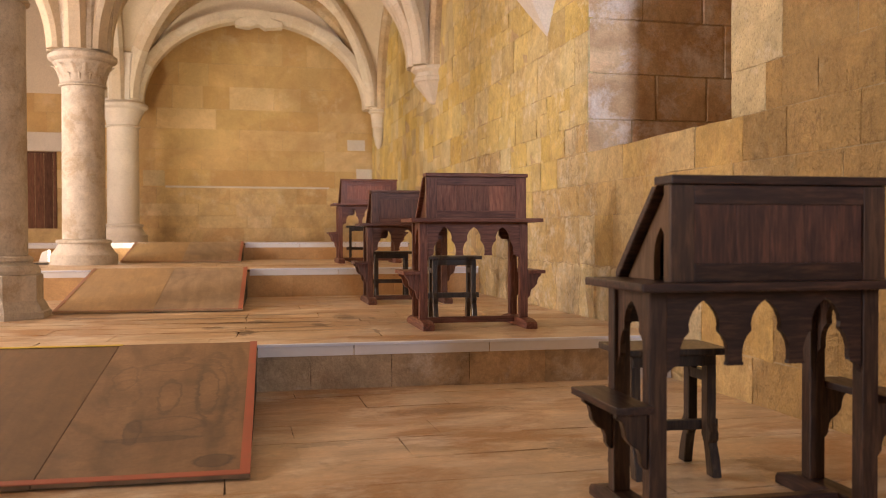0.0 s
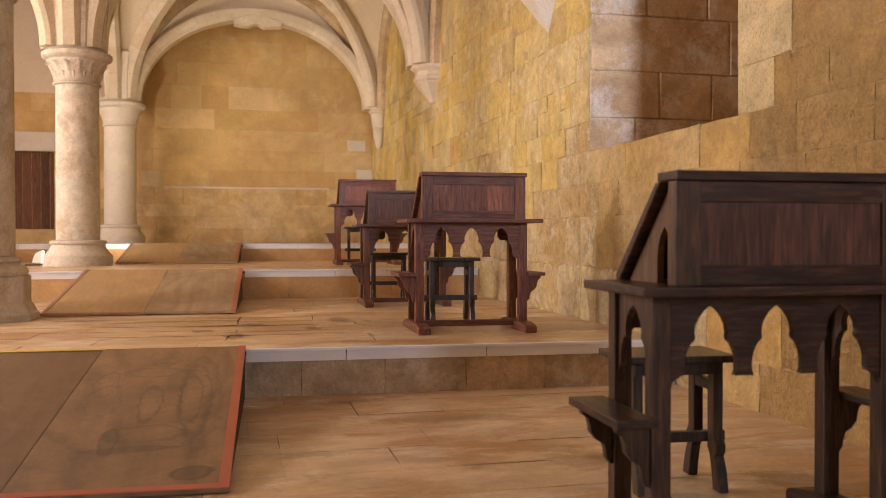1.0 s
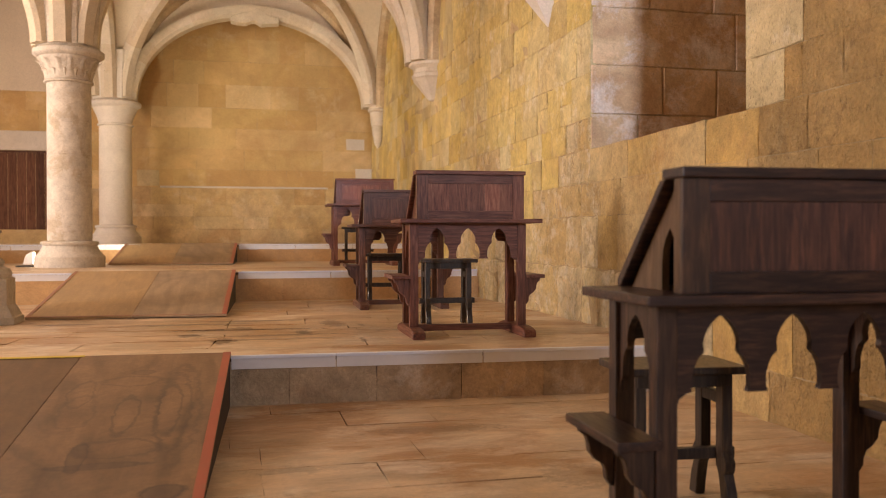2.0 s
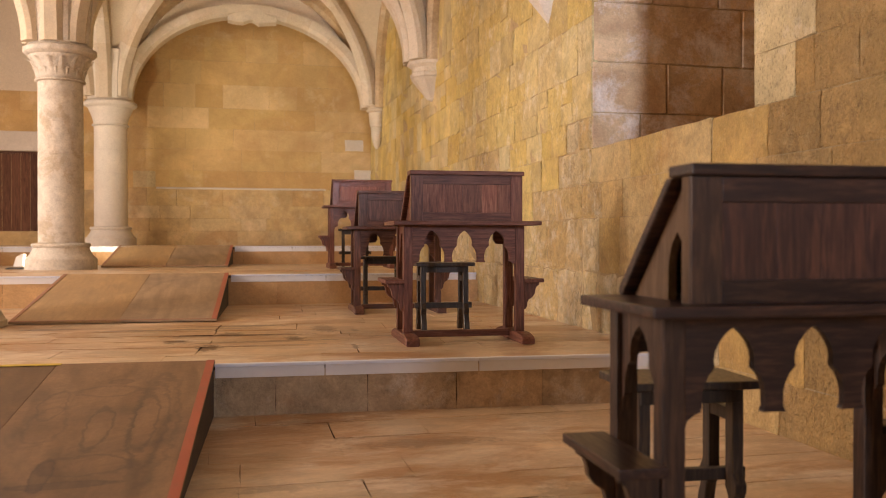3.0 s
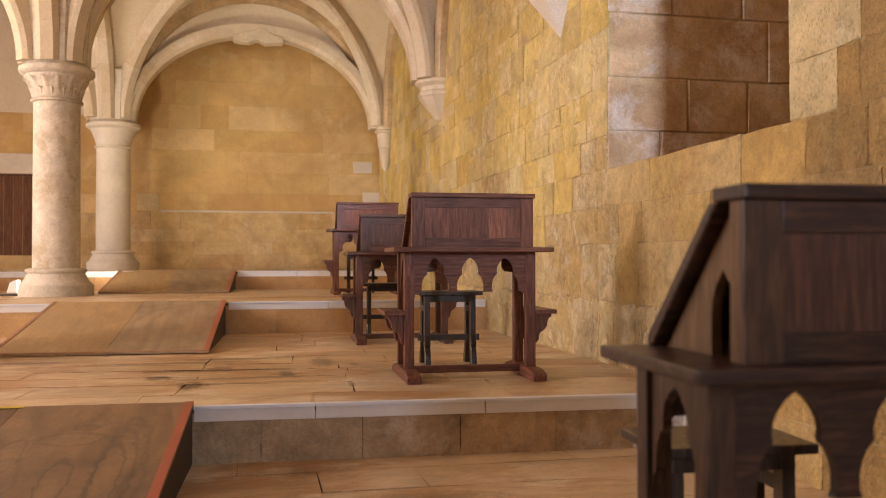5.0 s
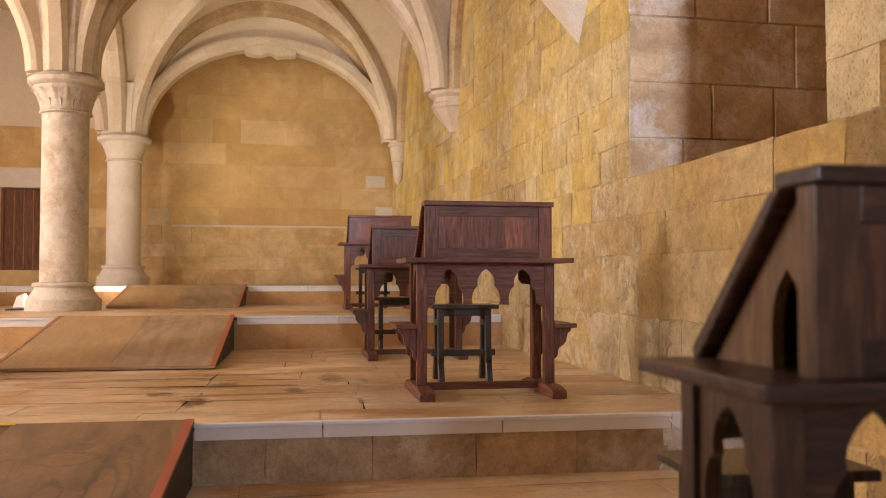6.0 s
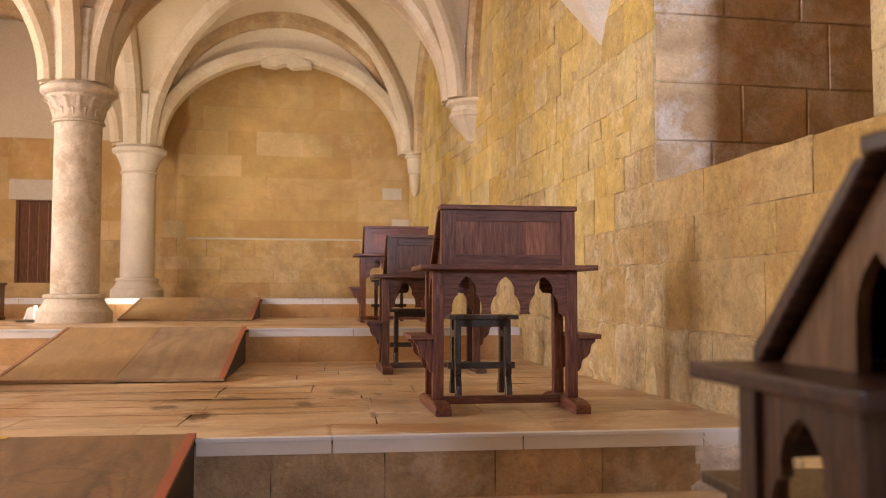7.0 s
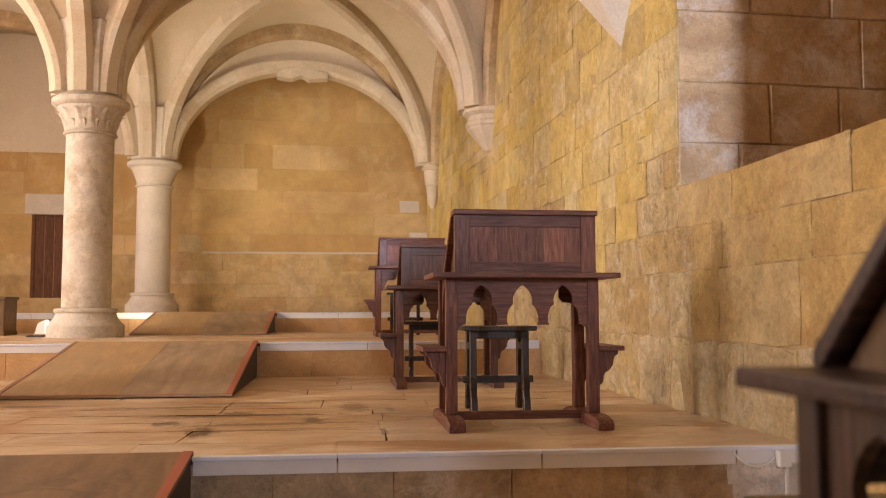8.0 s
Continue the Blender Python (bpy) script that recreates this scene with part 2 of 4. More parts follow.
def wood(name, dark, mid, light, grain=(2, 2, 22), rough=0.45, wear=0.35, varnish=0.15, vary=(0.75, 1.2)):
    m, nt, b = base_mat(name, rough)
    pos = where(nt, "object", grain)
    free = where(nt, "object")
    rnd = nt.nodes.new("ShaderNodeObjectInfo").outputs["Random"]
    add = nt.nodes.new("ShaderNodeVectorMath")
    wire(nt, pos, add.inputs[0])
    comb = nt.nodes.new("ShaderNodeCombineXYZ")
    mul = nt.nodes.new("ShaderNodeMath")
    mul.operation = "MULTIPLY"
    mul.inputs[1].default_value = 37.0
    wire(nt, rnd, mul.inputs[0])
    for i in range(3):
        wire(nt, mul.outputs[0], comb.inputs[i])
    wire(nt, comb.outputs[0], add.inputs[1])
    streak = noise_tex(nt, add.outputs[0], 3.2, 6, 0.65, 0.5)
    col = ramp(nt, streak, [(0.28, dark), (0.5, mid), (0.75, light)])
    tone = ramp(nt, rnd, [(0.0, grey(vary[0])), (1.0, grey(vary[1]))])
    col = mix(nt, 1.0, col, tone, "MULTIPLY")
    worn = ramp(nt, noise_tex(nt, free, 3.1, 6, 0.7, 0.4), [(0.5, grey(0)), (0.75, grey(wear))])
    col = mix(nt, worn, col, light)
    wire(nt, col, b.inputs["Base Color"])
    wire(nt, ramp(nt, streak, [(0.2, grey(rough + 0.18)), (0.8, grey(rough - 0.06))]), b.inputs["Roughness"])
    b.inputs["Specular IOR Level"].default_value = 0.3
    b.inputs["Coat Weight"].default_value, b.inputs["Coat Roughness"].default_value = varnish, 0.17
    bump(nt, b, streak, 0.16, 0.003)
    return m


W_D, W_M, W_L = (0.055, 0.019, 0.013), (0.135, 0.048, 0.030), (0.26, 0.108, 0.066)
WOOD_X = wood("stained_oak_along", W_D, W_M, W_L, (2, 22, 22))
WOOD_Y = wood("stained_oak_deep", W_D, W_M, W_L, (22, 2, 22))
WOOD_Z = wood("stained_oak_upright", W_D, W_M, W_L, (22, 22, 2))
GLOSS_Z = wood("varnished_oak_upright", W_D, W_M, W_L, (22, 22, 2), 0.35, 0.35, 1.0)
M_D, M_M, M_L = (0.036, 0.015, 0.010), (0.09, 0.037, 0.024), (0.19, 0.084, 0.052)
MID_X = wood("brown_oak_along", M_D, M_M, M_L, (2, 22, 22))
MID_Y = wood("brown_oak_deep", M_D, M_M, M_L, (22, 2, 22))
MID_Z = wood("brown_oak_upright", M_D, M_M, M_L, (22, 22, 2))
PANEL = wood("red_oak_panel", (0.075, 0.022, 0.013), (0.17, 0.060, 0.034), (0.30, 0.130, 0.072), (22, 22, 2), 0.45, 0.6, vary=(0.8, 1.4))
# nearest desk's oak: foreground shade and a slight haze are in the colours
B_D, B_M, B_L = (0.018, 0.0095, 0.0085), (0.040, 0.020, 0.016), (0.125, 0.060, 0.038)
DARK_X = wood("shaded_oak_along", B_D, B_M, B_L, (2, 22, 22), 0.36, 0.3)
DARK_Y = wood("shaded_oak_deep", B_D, B_M, B_L, (22, 2, 22), 0.36, 0.3)
DARK_Z = wood("shaded_oak_upright", (0.022, 0.012, 0.009), (0.055, 0.029, 0.019), (0.14, 0.073, 0.043), (22, 22, 2), 0.36, 0.3)
DARK_PANEL = wood("shaded_oak_panel", (0.038, 0.018, 0.016), (0.080, 0.037, 0.028), (0.20, 0.085, 0.053), (22, 22, 2), 0.36, 0.6)
# brown chest oak; on the nearest desk's ends the paler tone paints side light
END_PANEL = wood("worn_and_lit_oak", (0.08, 0.045, 0.02), (0.16, 0.09, 0.042), (0.24, 0.14, 0.07), (22, 22, 2), 0.5, 0.4)
BLACKWOOD = wood("blackened_oak", (0.017, 0.011, 0.008), (0.034, 0.021, 0.014), (0.09, 0.054, 0.032), (22, 22, 2), 0.4, 0.3, 0.4)
DOOR_WOOD = wood("old_door_wood", (0.055, 0.024, 0.013), (0.12, 0.05, 0.026), (0.19, 0.085, 0.045), (18, 18, 2), 0.7, 0.3, 0.0)


def board(name, base, stainc, stain_amount, marks=(), swirl=0.1):
    """Weathered plywood with scuffs and faint traces of drawing."""
    m, nt, b = base_mat(name, 0.62)
    pos = where(nt)
    col = ramp(nt, noise_tex(nt, where(nt, "world", (9, 1.2, 1)), 2.0, 6, 0.6, 0.6), [(0.3, tuple(0.85 * c for c in base)), (0.7, tuple(1.12 * c for c in base))])
    blot = ramp(nt, noise_tex(nt, pos, 1.6, 7, 0.65, 0.8), [(0.44, grey(0)), (0.68, grey(stain_amount))])
    col = mix(nt, blot, col, stainc)
    line = ramp(nt, noise_tex(nt, pos, 1.9, 2, 0.5, 1.6), [(0.47, grey(0)), (0.5, grey(stain_amount * 0.10)), (0.53, grey(0))])
    col = mix(nt, line, col, tuple(0.45 * c for c in stainc))
    wave = nt.nodes.new("ShaderNodeTexWave")
    wave.inputs["Scale"].default_value, wave.inputs["Distortion"].default_value, wave.inputs["Detail"].default_value = 0.9, 24.0, 2.5
    wire(nt, where(nt, "world", (1.3, 0.5, 1)), wave.inputs["Vector"])
    col = mix(nt, swirl, col, ramp(nt, wave.outputs["Fac"], [(0.05, grey(0.6)), (0.3, grey(0.95)), (0.9, grey(1.1))]), "MULTIPLY")
    for cx, cy, rx, ry, filled, much in marks:
        shift = nt.nodes.new("ShaderNodeMapping")
        shift.inputs["Location"].default_value, shift.inputs["Scale"].default_value = (-cx / rx, -cy / ry, 0), (1 / rx, 1 / ry, 0)
        wire(nt, nt.nodes.new("ShaderNodeNewGeometry").outputs["Position"], shift.inputs["Vector"])
        far = nt.nodes.new("ShaderNodeVectorMath")
        far.operation = "LENGTH"
        wire(nt, shift.outputs[0], far.inputs[0])
        rag = nt.nodes.new("ShaderNodeMath")
        rag.operation = "MULTIPLY_ADD"
        rag.inputs[1].default_value = 1.1
        wire(nt, noise_tex(nt, pos, 9, 5, 0.65), rag.inputs[0])
        wire(nt, far.outputs["Value"], rag.inputs[2])
        if filled:
            edge_of = [(0.55, grey(much * 0.6)), (0.62, grey(much)), (0.7, grey(0))]
        else:
            edge_of = [(0.61, grey(0)), (0.66, grey(much)), (0.69, grey(much * 0.8)), (0.73, grey(0))]
        half = nt.nodes.new("ShaderNodeMath")
        half.operation = "MULTIPLY"
        half.inputs[1].default_value = 0.43
        wire(nt, rag.outputs[0], half.inputs[0])
        col = mix(nt, ramp(nt, half.outputs[0], edge_of), col, (0.10, 0.065, 0.042))
    col = mix(nt, 0.3, col, ramp(nt, noise_tex(nt, pos, 45, 4, 0.7), [(0.25, grey(0.55)), (0.75, grey(1.2))]), "MULTIPLY")
    wire(nt, col, b.inputs["Base Color"])
    bump(nt, b, noise_tex(nt, pos, 30, 5, 0.7), 0.15, 0.004)
    return m


PLY = board("plywood", (0.44, 0.28, 0.125), (0.30, 0.20, 0.11), 0.5)
# browner sheet of the first ramp, with the near-end shade mixed into its colour
PLY_BROWN = board("shaded_brown_plywood", (0.19, 0.108, 0.047), (0.13, 0.075, 0.036), 0.7)
PLY_GREY = board("greyed_plywood", (0.41, 0.285, 0.165), (0.26, 0.19, 0.125), 0.75, (), 0.3)
PLY_DARK = board("stained_plywood", (0.28, 0.165, 0.08), (0.16, 0.098, 0.054), 0.85,
                 ((-0.64, 4.42, 0.055, 0.25, False, 0.55), (-0.45, 4.50, 0.05, 0.36, False, 0.5), (-0.43, 4.48, 0.075, 0.52, False, 0.45), (-0.41, 4.50, 0.10, 0.66, False, 0.35), (-0.41, 3.53, 0.09, 0.07, True, 0.9), (-0.62, 4.0, 0.17, 0.10, False, 0.45), (-0.88, 4.75, 0.06, 0.2, False, 0.4), (-0.66, 4.95, 0.13, 0.09, False, 0.35),
                  (-0.77, 3.92, 0.04, 0.17, True, 0.75), (-0.68, 3.82, 0.20, 0.035, True, 0.7), (-0.62, 5.10, 0.06, 0.05, True, 0.45), (-0.86, 4.5, 0.08, 0.24, False, 0.3)), 0.45)


def paint(name, colour, rough=0.5, wear=0.25, under=(0.2, 0.12, 0.07), emit=0.0):
    m, nt, b = base_mat(name, rough)
    pos = where(nt)
    worn = ramp(nt, noise_tex(nt, pos, 14, 7, 0.7, 0.3), [(0.52, grey(0)), (0.72, grey(wear))])
    col = mix(nt, worn, colour, under)
    col = mix(nt, 0.25, col, ramp(nt, noise_tex(nt, pos, 3, 5, 0.6), [(0.3, grey(0.7)), (0.7, grey(1.15))]), "MULTIPLY")
    wire(nt, col, b.inputs["Base Color"])
    bump(nt, b, noise_tex(nt, pos, 40, 4, 0.6), 0.08, 0.003)
    if emit:
        b.inputs["Emission Color"].default_value = (1.0, 0.86, 0.62, 1)
        b.inputs["Emission Strength"].default_value = emit
    return m


RED = paint("red_paint", (0.42, 0.115, 0.062), 0.5, 0.6, (0.30, 0.14, 0.08))
RED_FADED = paint("faded_red_paint", (0.37, 0.18, 0.105), 0.6, 0.9, (0.33, 0.22, 0.12))
YELLOW = paint("yellow_tape", (0.75, 0.55, 0.08), 0.5, 0.3)
GREYDARK = paint("dark_ramp_side", (0.05, 0.04, 0.035), 0.7, 0.3)
TRUNK = paint("white_trunking", (0.79, 0.77, 0.77), 0.42, 0.12, (0.5, 0.42, 0.34))
LIP = paint("pale_metal_lip", (0.81, 0.83, 0.92), 0.35, 0.1, (0.5, 0.45, 0.4))
PLASTIC = paint("white_plastic", (0.78, 0.76, 0.72), 0.4, 0.05)
STEEL = paint("dark_steel", (0.06, 0.055, 0.05), 0.45, 0.2)
GLOW = paint("lamp_glass", (0.9, 0.85, 0.75), 0.3, 0.0, emit=8.0)


# ---- mesh helpers ----
def thing(name, m, label, category, group="", kind=""):
    ob = new(name)
    ob.empty_display_size = 0.1
    ob.matrix_world = m
    return tagged(ob, label, category, group, kind)


def part(name, bm, material, parent=None, label="", smooth=False):
    """Links a bmesh as one mesh object, under a thing or a part."""
    bmesh.ops.recalc_face_normals(bm, faces=bm.faces)
    me = bpy.data.meshes.new(name)
    bm.to_mesh(me)
    bm.free()
    me.materials.append(material)
    if smooth:
        me.shade_smooth()
        me.set_sharp_from_angle(angle=radians(35))
    ob = new(name, me)
    ob.parent = parent
    return tagged(ob, label)


def add_box(bm, a, b, bevel=0.0):
    lo, hi = Vector(a), Vector(b)
    out = bmesh.ops.create_cube(bm, size=1.0, matrix=Matrix.Translation((lo + hi) / 2) @ Matrix.Diagonal((*(hi - lo), 1)))
    if bevel:
        edges = list({e for v in out["verts"] for e in v.link_edges})
        bmesh.ops.bevel(bm, geom=edges, offset=bevel, segments=2, affect="EDGES", profile=0.6)
    return bm


def box(a, b, bevel=0.0):
    return add_box(bmesh.new(), a, b, bevel)


def slab(outline, across, a, b, bevel=0.0):
    """A flat outline of (u, v) given thickness from a to b along one axis: x (u, v = y, z), y (x, z) or z (x, y)."""
    put = {"x": lambda u, v, w: (w, u, v), "y": lambda u, v, w: (u, w, v), "z": lambda u, v, w: (u, v, w)}[across]
    bm = bmesh.new()
    front = [bm.verts.new(put(u, v, a)) for u, v in outline]
    back = [bm.verts.new(put(u, v, b)) for u, v in outline]
    f1, f2 = bm.faces.new(front), bm.faces.new(back[::-1])
    n = len(outline)
    for i in range(n):
        bm.faces.new((front[i], back[i], back[(i + 1) % n], front[(i + 1) % n]))
    bm.normal_update()
    if bevel:
        rim = [e for f in (f1, f2) for e in f.edges]
        bmesh.ops.bevel(bm, geom=rim, offset=bevel, segments=1, affect="EDGES")
    bmesh.ops.triangulate(bm, faces=[f for f in bm.faces if len(f.verts) > 4])
    return bm


def lathe(profile, sides=40, turn=0.0, bm=None, centre=(0, 0, 0), squash=1.0):
    bm = bm or bmesh.new()
    rings = []
    for r, z in profile:
        rings.append([bm.verts.new((centre[0] + r * math.cos(turn + 2 * math.pi * i / sides),
                                    centre[1] + squash * r * math.sin(turn + 2 * math.pi * i / sides), centre[2] + z)) for i in range(sides)])
    for lo, hi in zip(rings, rings[1:]):
        for i in range(sides):
            bm.faces.new((lo[i], lo[(i + 1) % sides], hi[(i + 1) % sides], hi[i]))
    bm.faces.new(rings[0][::-1])
    bm.faces.new(rings[-1])
    return bm


def tube(points, radius, sides=8):
    bm = bmesh.new()
    rings = []
    for i, p in enumerate(points):
        d = (Vector(points[min(i + 1, len(points) - 1)]) - Vector(points[max(i - 1, 0)])).normalized()
        u = d.cross(Vector((0.3, 0.2, 0.93))).normalized()
        v = d.cross(u)
        rings.append([bm.verts.new(Vector(p) + radius * (math.cos(2 * math.pi * k / sides) * u + math.sin(2 * math.pi * k / sides) * v)) for k in range(sides)])
    for lo, hi in zip(rings, rings[1:]):
        for k in range(sides):
            bm.faces.new((lo[k], lo[(k + 1) % sides], hi[(k + 1) % sides], hi[k]))
    bm.faces.new(rings[0][::-1])
    bm.faces.new(rings[-1])
    return bm


# ---- plan ----
EAST, BACK = 2.6, 18.0
Z0, Z1, Z2, Z3 = 0.0, 0.287, 0.603, 0.868
STEP1, STEP2, STEP3 = 5.42, 10.0, 14.2
SKEW = -0.045
COL_X, COL_Y = -2.22, (-0.9, 3.5, 7.95, 12.35, 16.8)
SPRING, RISE = 3.40, 2.12


def step_y(base, x):
    return base + SKEW * (x + 0.15) if base == STEP1 else base


def wedge(x0, x1, ya, yb, base_a, base_b, za, zb):
    """A floor body between two step lines that may run askew."""
    bm = bmesh.new()
    pts = [(x0, step_y(base_a, x0) if base_a else ya), (x1, step_y(base_a, x1) if base_a else ya),
           (x1, step_y(base_b, x1) if base_b else yb), (x0, step_y(base_b, x0) if base_b else yb)]
    lo = [bm.verts.new((x, y, za)) for x, y in pts]
    hi = [bm.verts.new((x, y, zb)) for x, y in pts]
    bm.faces.new(lo[::-1])
    bm.faces.new(hi)
    for i in range(4):
        bm.faces.new((lo[i], lo[(i + 1) % 4], hi[(i + 1) % 4], hi[i]))
    return bm


DEEP = 0.009
FLOORS = []
for nm, bm, lab in (("floor_lower", wedge(WEST, EAST, SOUTH, 0, None, STEP1, -0.4, Z0 - DEEP), "bed of the lowest flagstone floor"),
                    ("floor_second", wedge(WEST, EAST, 0, 0, STEP1, STEP2, -0.4, Z1 - DEEP), "bed of the flagstone floor above the first step"),
                    ("floor_third", wedge(WEST, EAST, 0, 0, STEP2, STEP3, -0.4, Z2 - DEEP), "bed of the flagstone floor above the second step"),
                    ("floor_top", wedge(WEST, EAST, 0, BACK, STEP3, None, -0.4, Z3 - DEEP), "bed of the highest flagstone floor")):
    FLOORS.append(tagged(part(nm, bm, JOINT), lab, "floor", kind="structure"))

# walls: a body behind the facing stones
bm = bmesh.new()
for a, b in (((EAST - 0.0005, SOUTH, -0.4), (NICHE_X + 0.4, NICHE_A - 0.01, 6.2)), ((EAST - 0.0005, NICHE_B + 0.01, -0.4), (NICHE_X + 0.4, BACK + 0.6, 6.2)),
             ((EAST - 0.0005, NICHE_A - 0.01, -0.4), (NICHE_X + 0.4, NICHE_B + 0.01, SILL - 0.02)), ((EAST - 0.0005, NICHE_A - 0.01, NICHE_TOP), (NICHE_X + 0.4, NICHE_B + 0.01, 6.2)),
             ((NICHE_X, NICHE_A - 0.01, SILL - 0.02), (NICHE_X + 0.4, NICHE_B + 0.01, NICHE_TOP))):
    add_box(bm, a, b)
WALL_E = tagged(part("wall_east", bm, MORTAR), "old yellow limestone wall with a deep recess above a sill", "wall", kind="structure")
WALL_N = tagged(part("wall_north", box((WEST - 0.5, BACK + 0.004, -0.4), (EAST + 0.01, BACK + 0.6, 6.2)), MORTAR), "smooth ochre ashlar end wall", "wall", kind="structure")
PLASTER_N = tagged(part("wall_north_plaster", box((WEST, BACK - 0.005, 3.70), (COL_X - 0.1, BACK + 0.004, 6.1)), PLASTER), "cream lime plaster above the ashlar", "wall", kind="structure")
bm = bmesh.new()
edge = SOUTH
for wy in WINDOWS:
    add_box(bm, (WEST - 0.5, edge, -0.4), (WEST, wy - 0.75, 6.2))
    add_box(bm, (WEST - 0.5, wy - 0.75, -0.4), (WEST, wy + 0.75, 1.8))
    add_box(bm, (WEST - 0.5, wy - 0.75, 4.0), (WEST, wy + 0.75, 6.2))
    edge = wy + 0.75
add_box(bm, (WEST - 0.5, edge, -0.4), (WEST, BACK + 0.03, 6.2))
tagged(part("wall_west", bm, PLASTER), "plain plastered wall with window openings", "wall", kind="structure")
bm = bmesh.new()
edge = WEST - 0.5
for wx, half in ((-4.5, 0.75), (0.9, 0.45)):
    add_box(bm, (edge, SOUTH - 0.5, -0.4), (wx - half, SOUTH, 6.2))
    add_box(bm, (wx - half, SOUTH - 0.5, -0.4), (wx + half, SOUTH, 1.5))
    add_box(bm, (wx - half, SOUTH - 0.5, 3.7), (wx + half, SOUTH, 6.2))
    edge = wx + half
add_box(bm, (edge, SOUTH - 0.5, -0.4), (NICHE_X + 0.4, SOUTH, 6.2))
tagged(part("wall_south", bm, PLASTER), "plain plastered wall with window openings", "wall", kind="structure")
tagged(part("roof_slab", box((WEST - 0.5, SOUTH - 0.5, 6.2), (NICHE_X + 0.4, BACK + 0.6, 6.4)), PLASTER), "plain slab over the vaults", "roof", kind="structure")


# ---- vaults ----
def vault_height(u, v, rise=RISE, dome=0.28, lift=0.0):
    """Height over the springing at u, v from 0 to 1 across a bay."""
    hx = math.sqrt(max(0.0, 1 - ((2 * u - 1) / 0.92) ** 2))
    hy = math.sqrt(max(0.0, 1 - ((2 * v - 1) / 0.92) ** 2))
    return rise * max(hx, hy) + dome * math.sin(math.pi * u) * math.sin(math.pi * v) + lift * math.sin(math.pi * u) * v ** 3


def vault_web(x0, x1, y0, y1, lift, n=28):
    bm = bmesh.new()
    par = [0.5 - 0.5 * math.cos(math.pi * i / n) for i in range(n + 1)]
    grid = [[bm.verts.new((x0 + (x1 - x0) * u, y0 + (y1 - y0) * v, SPRING + vault_height(u, v, lift=lift))) for u in par] for v in par]
    top = [[bm.verts.new((x0 + (x1 - x0) * u, y0 + (y1 - y0) * v, SPRING + vault_height(u, v, lift=lift) + 0.12)) for u in par] for v in par]
    for j in range(n):
        for i in range(n):
            bm.faces.new((grid[j][i], grid[j][i + 1], grid[j + 1][i + 1], grid[j + 1][i]))
            bm.faces.new((top[j][i], top[j + 1][i], top[j + 1][i + 1], top[j][i + 1]))
    return bm


def add_rib(bm, point, steps, width, depth, chamfer, rise=0.05, stones=13, gap=0.00012, side=None):
    """Voussoirs along point(s), s from 0 to 1; side is the level direction across the rib."""
    prof = [(-width, rise), (-width, -depth + chamfer), (-width + chamfer, -depth), (width - chamfer, -depth), (width, -depth + chamfer), (width, rise)]

    def ring(s):
        p, q = Vector(point(max(0.0, s - 0.004))), Vector(point(min(1.0, s + 0.004)))
        along = (q - p).normalized()
        out = Vector(side).cross(along)
        if out.z < 0:
            out = -out
        c = Vector(point(s))
        return [bm.verts.new(c + Vector(side) * a + out * b) for a, b in prof]

    k = max(1, steps // stones)
    for j in range(stones):
        a, b = j / stones + gap, (j + 1) / stones - gap
        rings = [ring(a + (b - a) * i / k) for i in range(k + 1)]
        for lo, hi in zip(rings, rings[1:]):
            for i in range(len(prof)):
                bm.faces.new((lo[i], lo[(i + 1) % 6], hi[(i + 1) % 6], hi[i]))
        bm.faces.new(rings[0][::-1])
        bm.faces.new(rings[-1])


def arch_points(p, q, rise):
    a, b = Vector(p), Vector(q)
    mid, half = (a + b) / 2, (b - a) / 2
    return lambda s: mid - half * math.cos(math.pi * s) + Vector((0, 0, rise * math.sin(math.pi * s)))


END_LIFT = 0.30
BAYS_X = ((COL_X, EAST), (WEST + 0.0, COL_X))
YS = (SOUTH,) + COL_Y
for bx0, bx1 in BAYS_X:
    for by0, by1 in zip(YS, YS[1:]):
        lift = END_LIFT if by1 == COL_Y[-1] else 0.0
        tagged(part("ceiling_web", vault_web(bx0, bx1, by0, by1, lift), PLASTER, smooth=True), "cream plastered vault web between stone ribs", "ceiling", kind="structure")
        for flip in (False, True):
            bm = bmesh.new()
            ax, ay = bx1 - bx0, by1 - by0

            def diag(s, bx0=bx0, by0=by0, ax=ax, ay=ay, flip=flip, lift=lift):
                u = 0.5 - 0.46 * math.cos(math.pi * s)
                return (bx0 + ax * u, by0 + ay * ((1 - u) if flip else u), SPRING + vault_height(u, (1 - u) if flip else u, lift=lift))
            across = Vector((ay, -ax if not flip else ax, 0)).normalized()
            add_rib(bm, diag, 60, 0.115, 0.17, 0.045, side=across, stones=15)
            tagged(part("ceiling_rib", bm, RIB), "diagonal limestone vault rib", "vault rib", kind="structure")
    for by in COL_Y:
        bm = bmesh.new()
        foot_in = 0.12 if by == COL_Y[-1] else 0.15
        add_rib(bm, arch_points((bx0 + foot_in, by, SPRING), (bx1 - foot_in, by, SPRING), RISE + (END_LIFT if by == COL_Y[-1] else 0.0)), 52, 0.14, 0.25, 0.07, side=(0, 1, 0), stones=13)
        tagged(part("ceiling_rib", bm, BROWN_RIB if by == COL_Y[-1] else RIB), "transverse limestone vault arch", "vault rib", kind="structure")
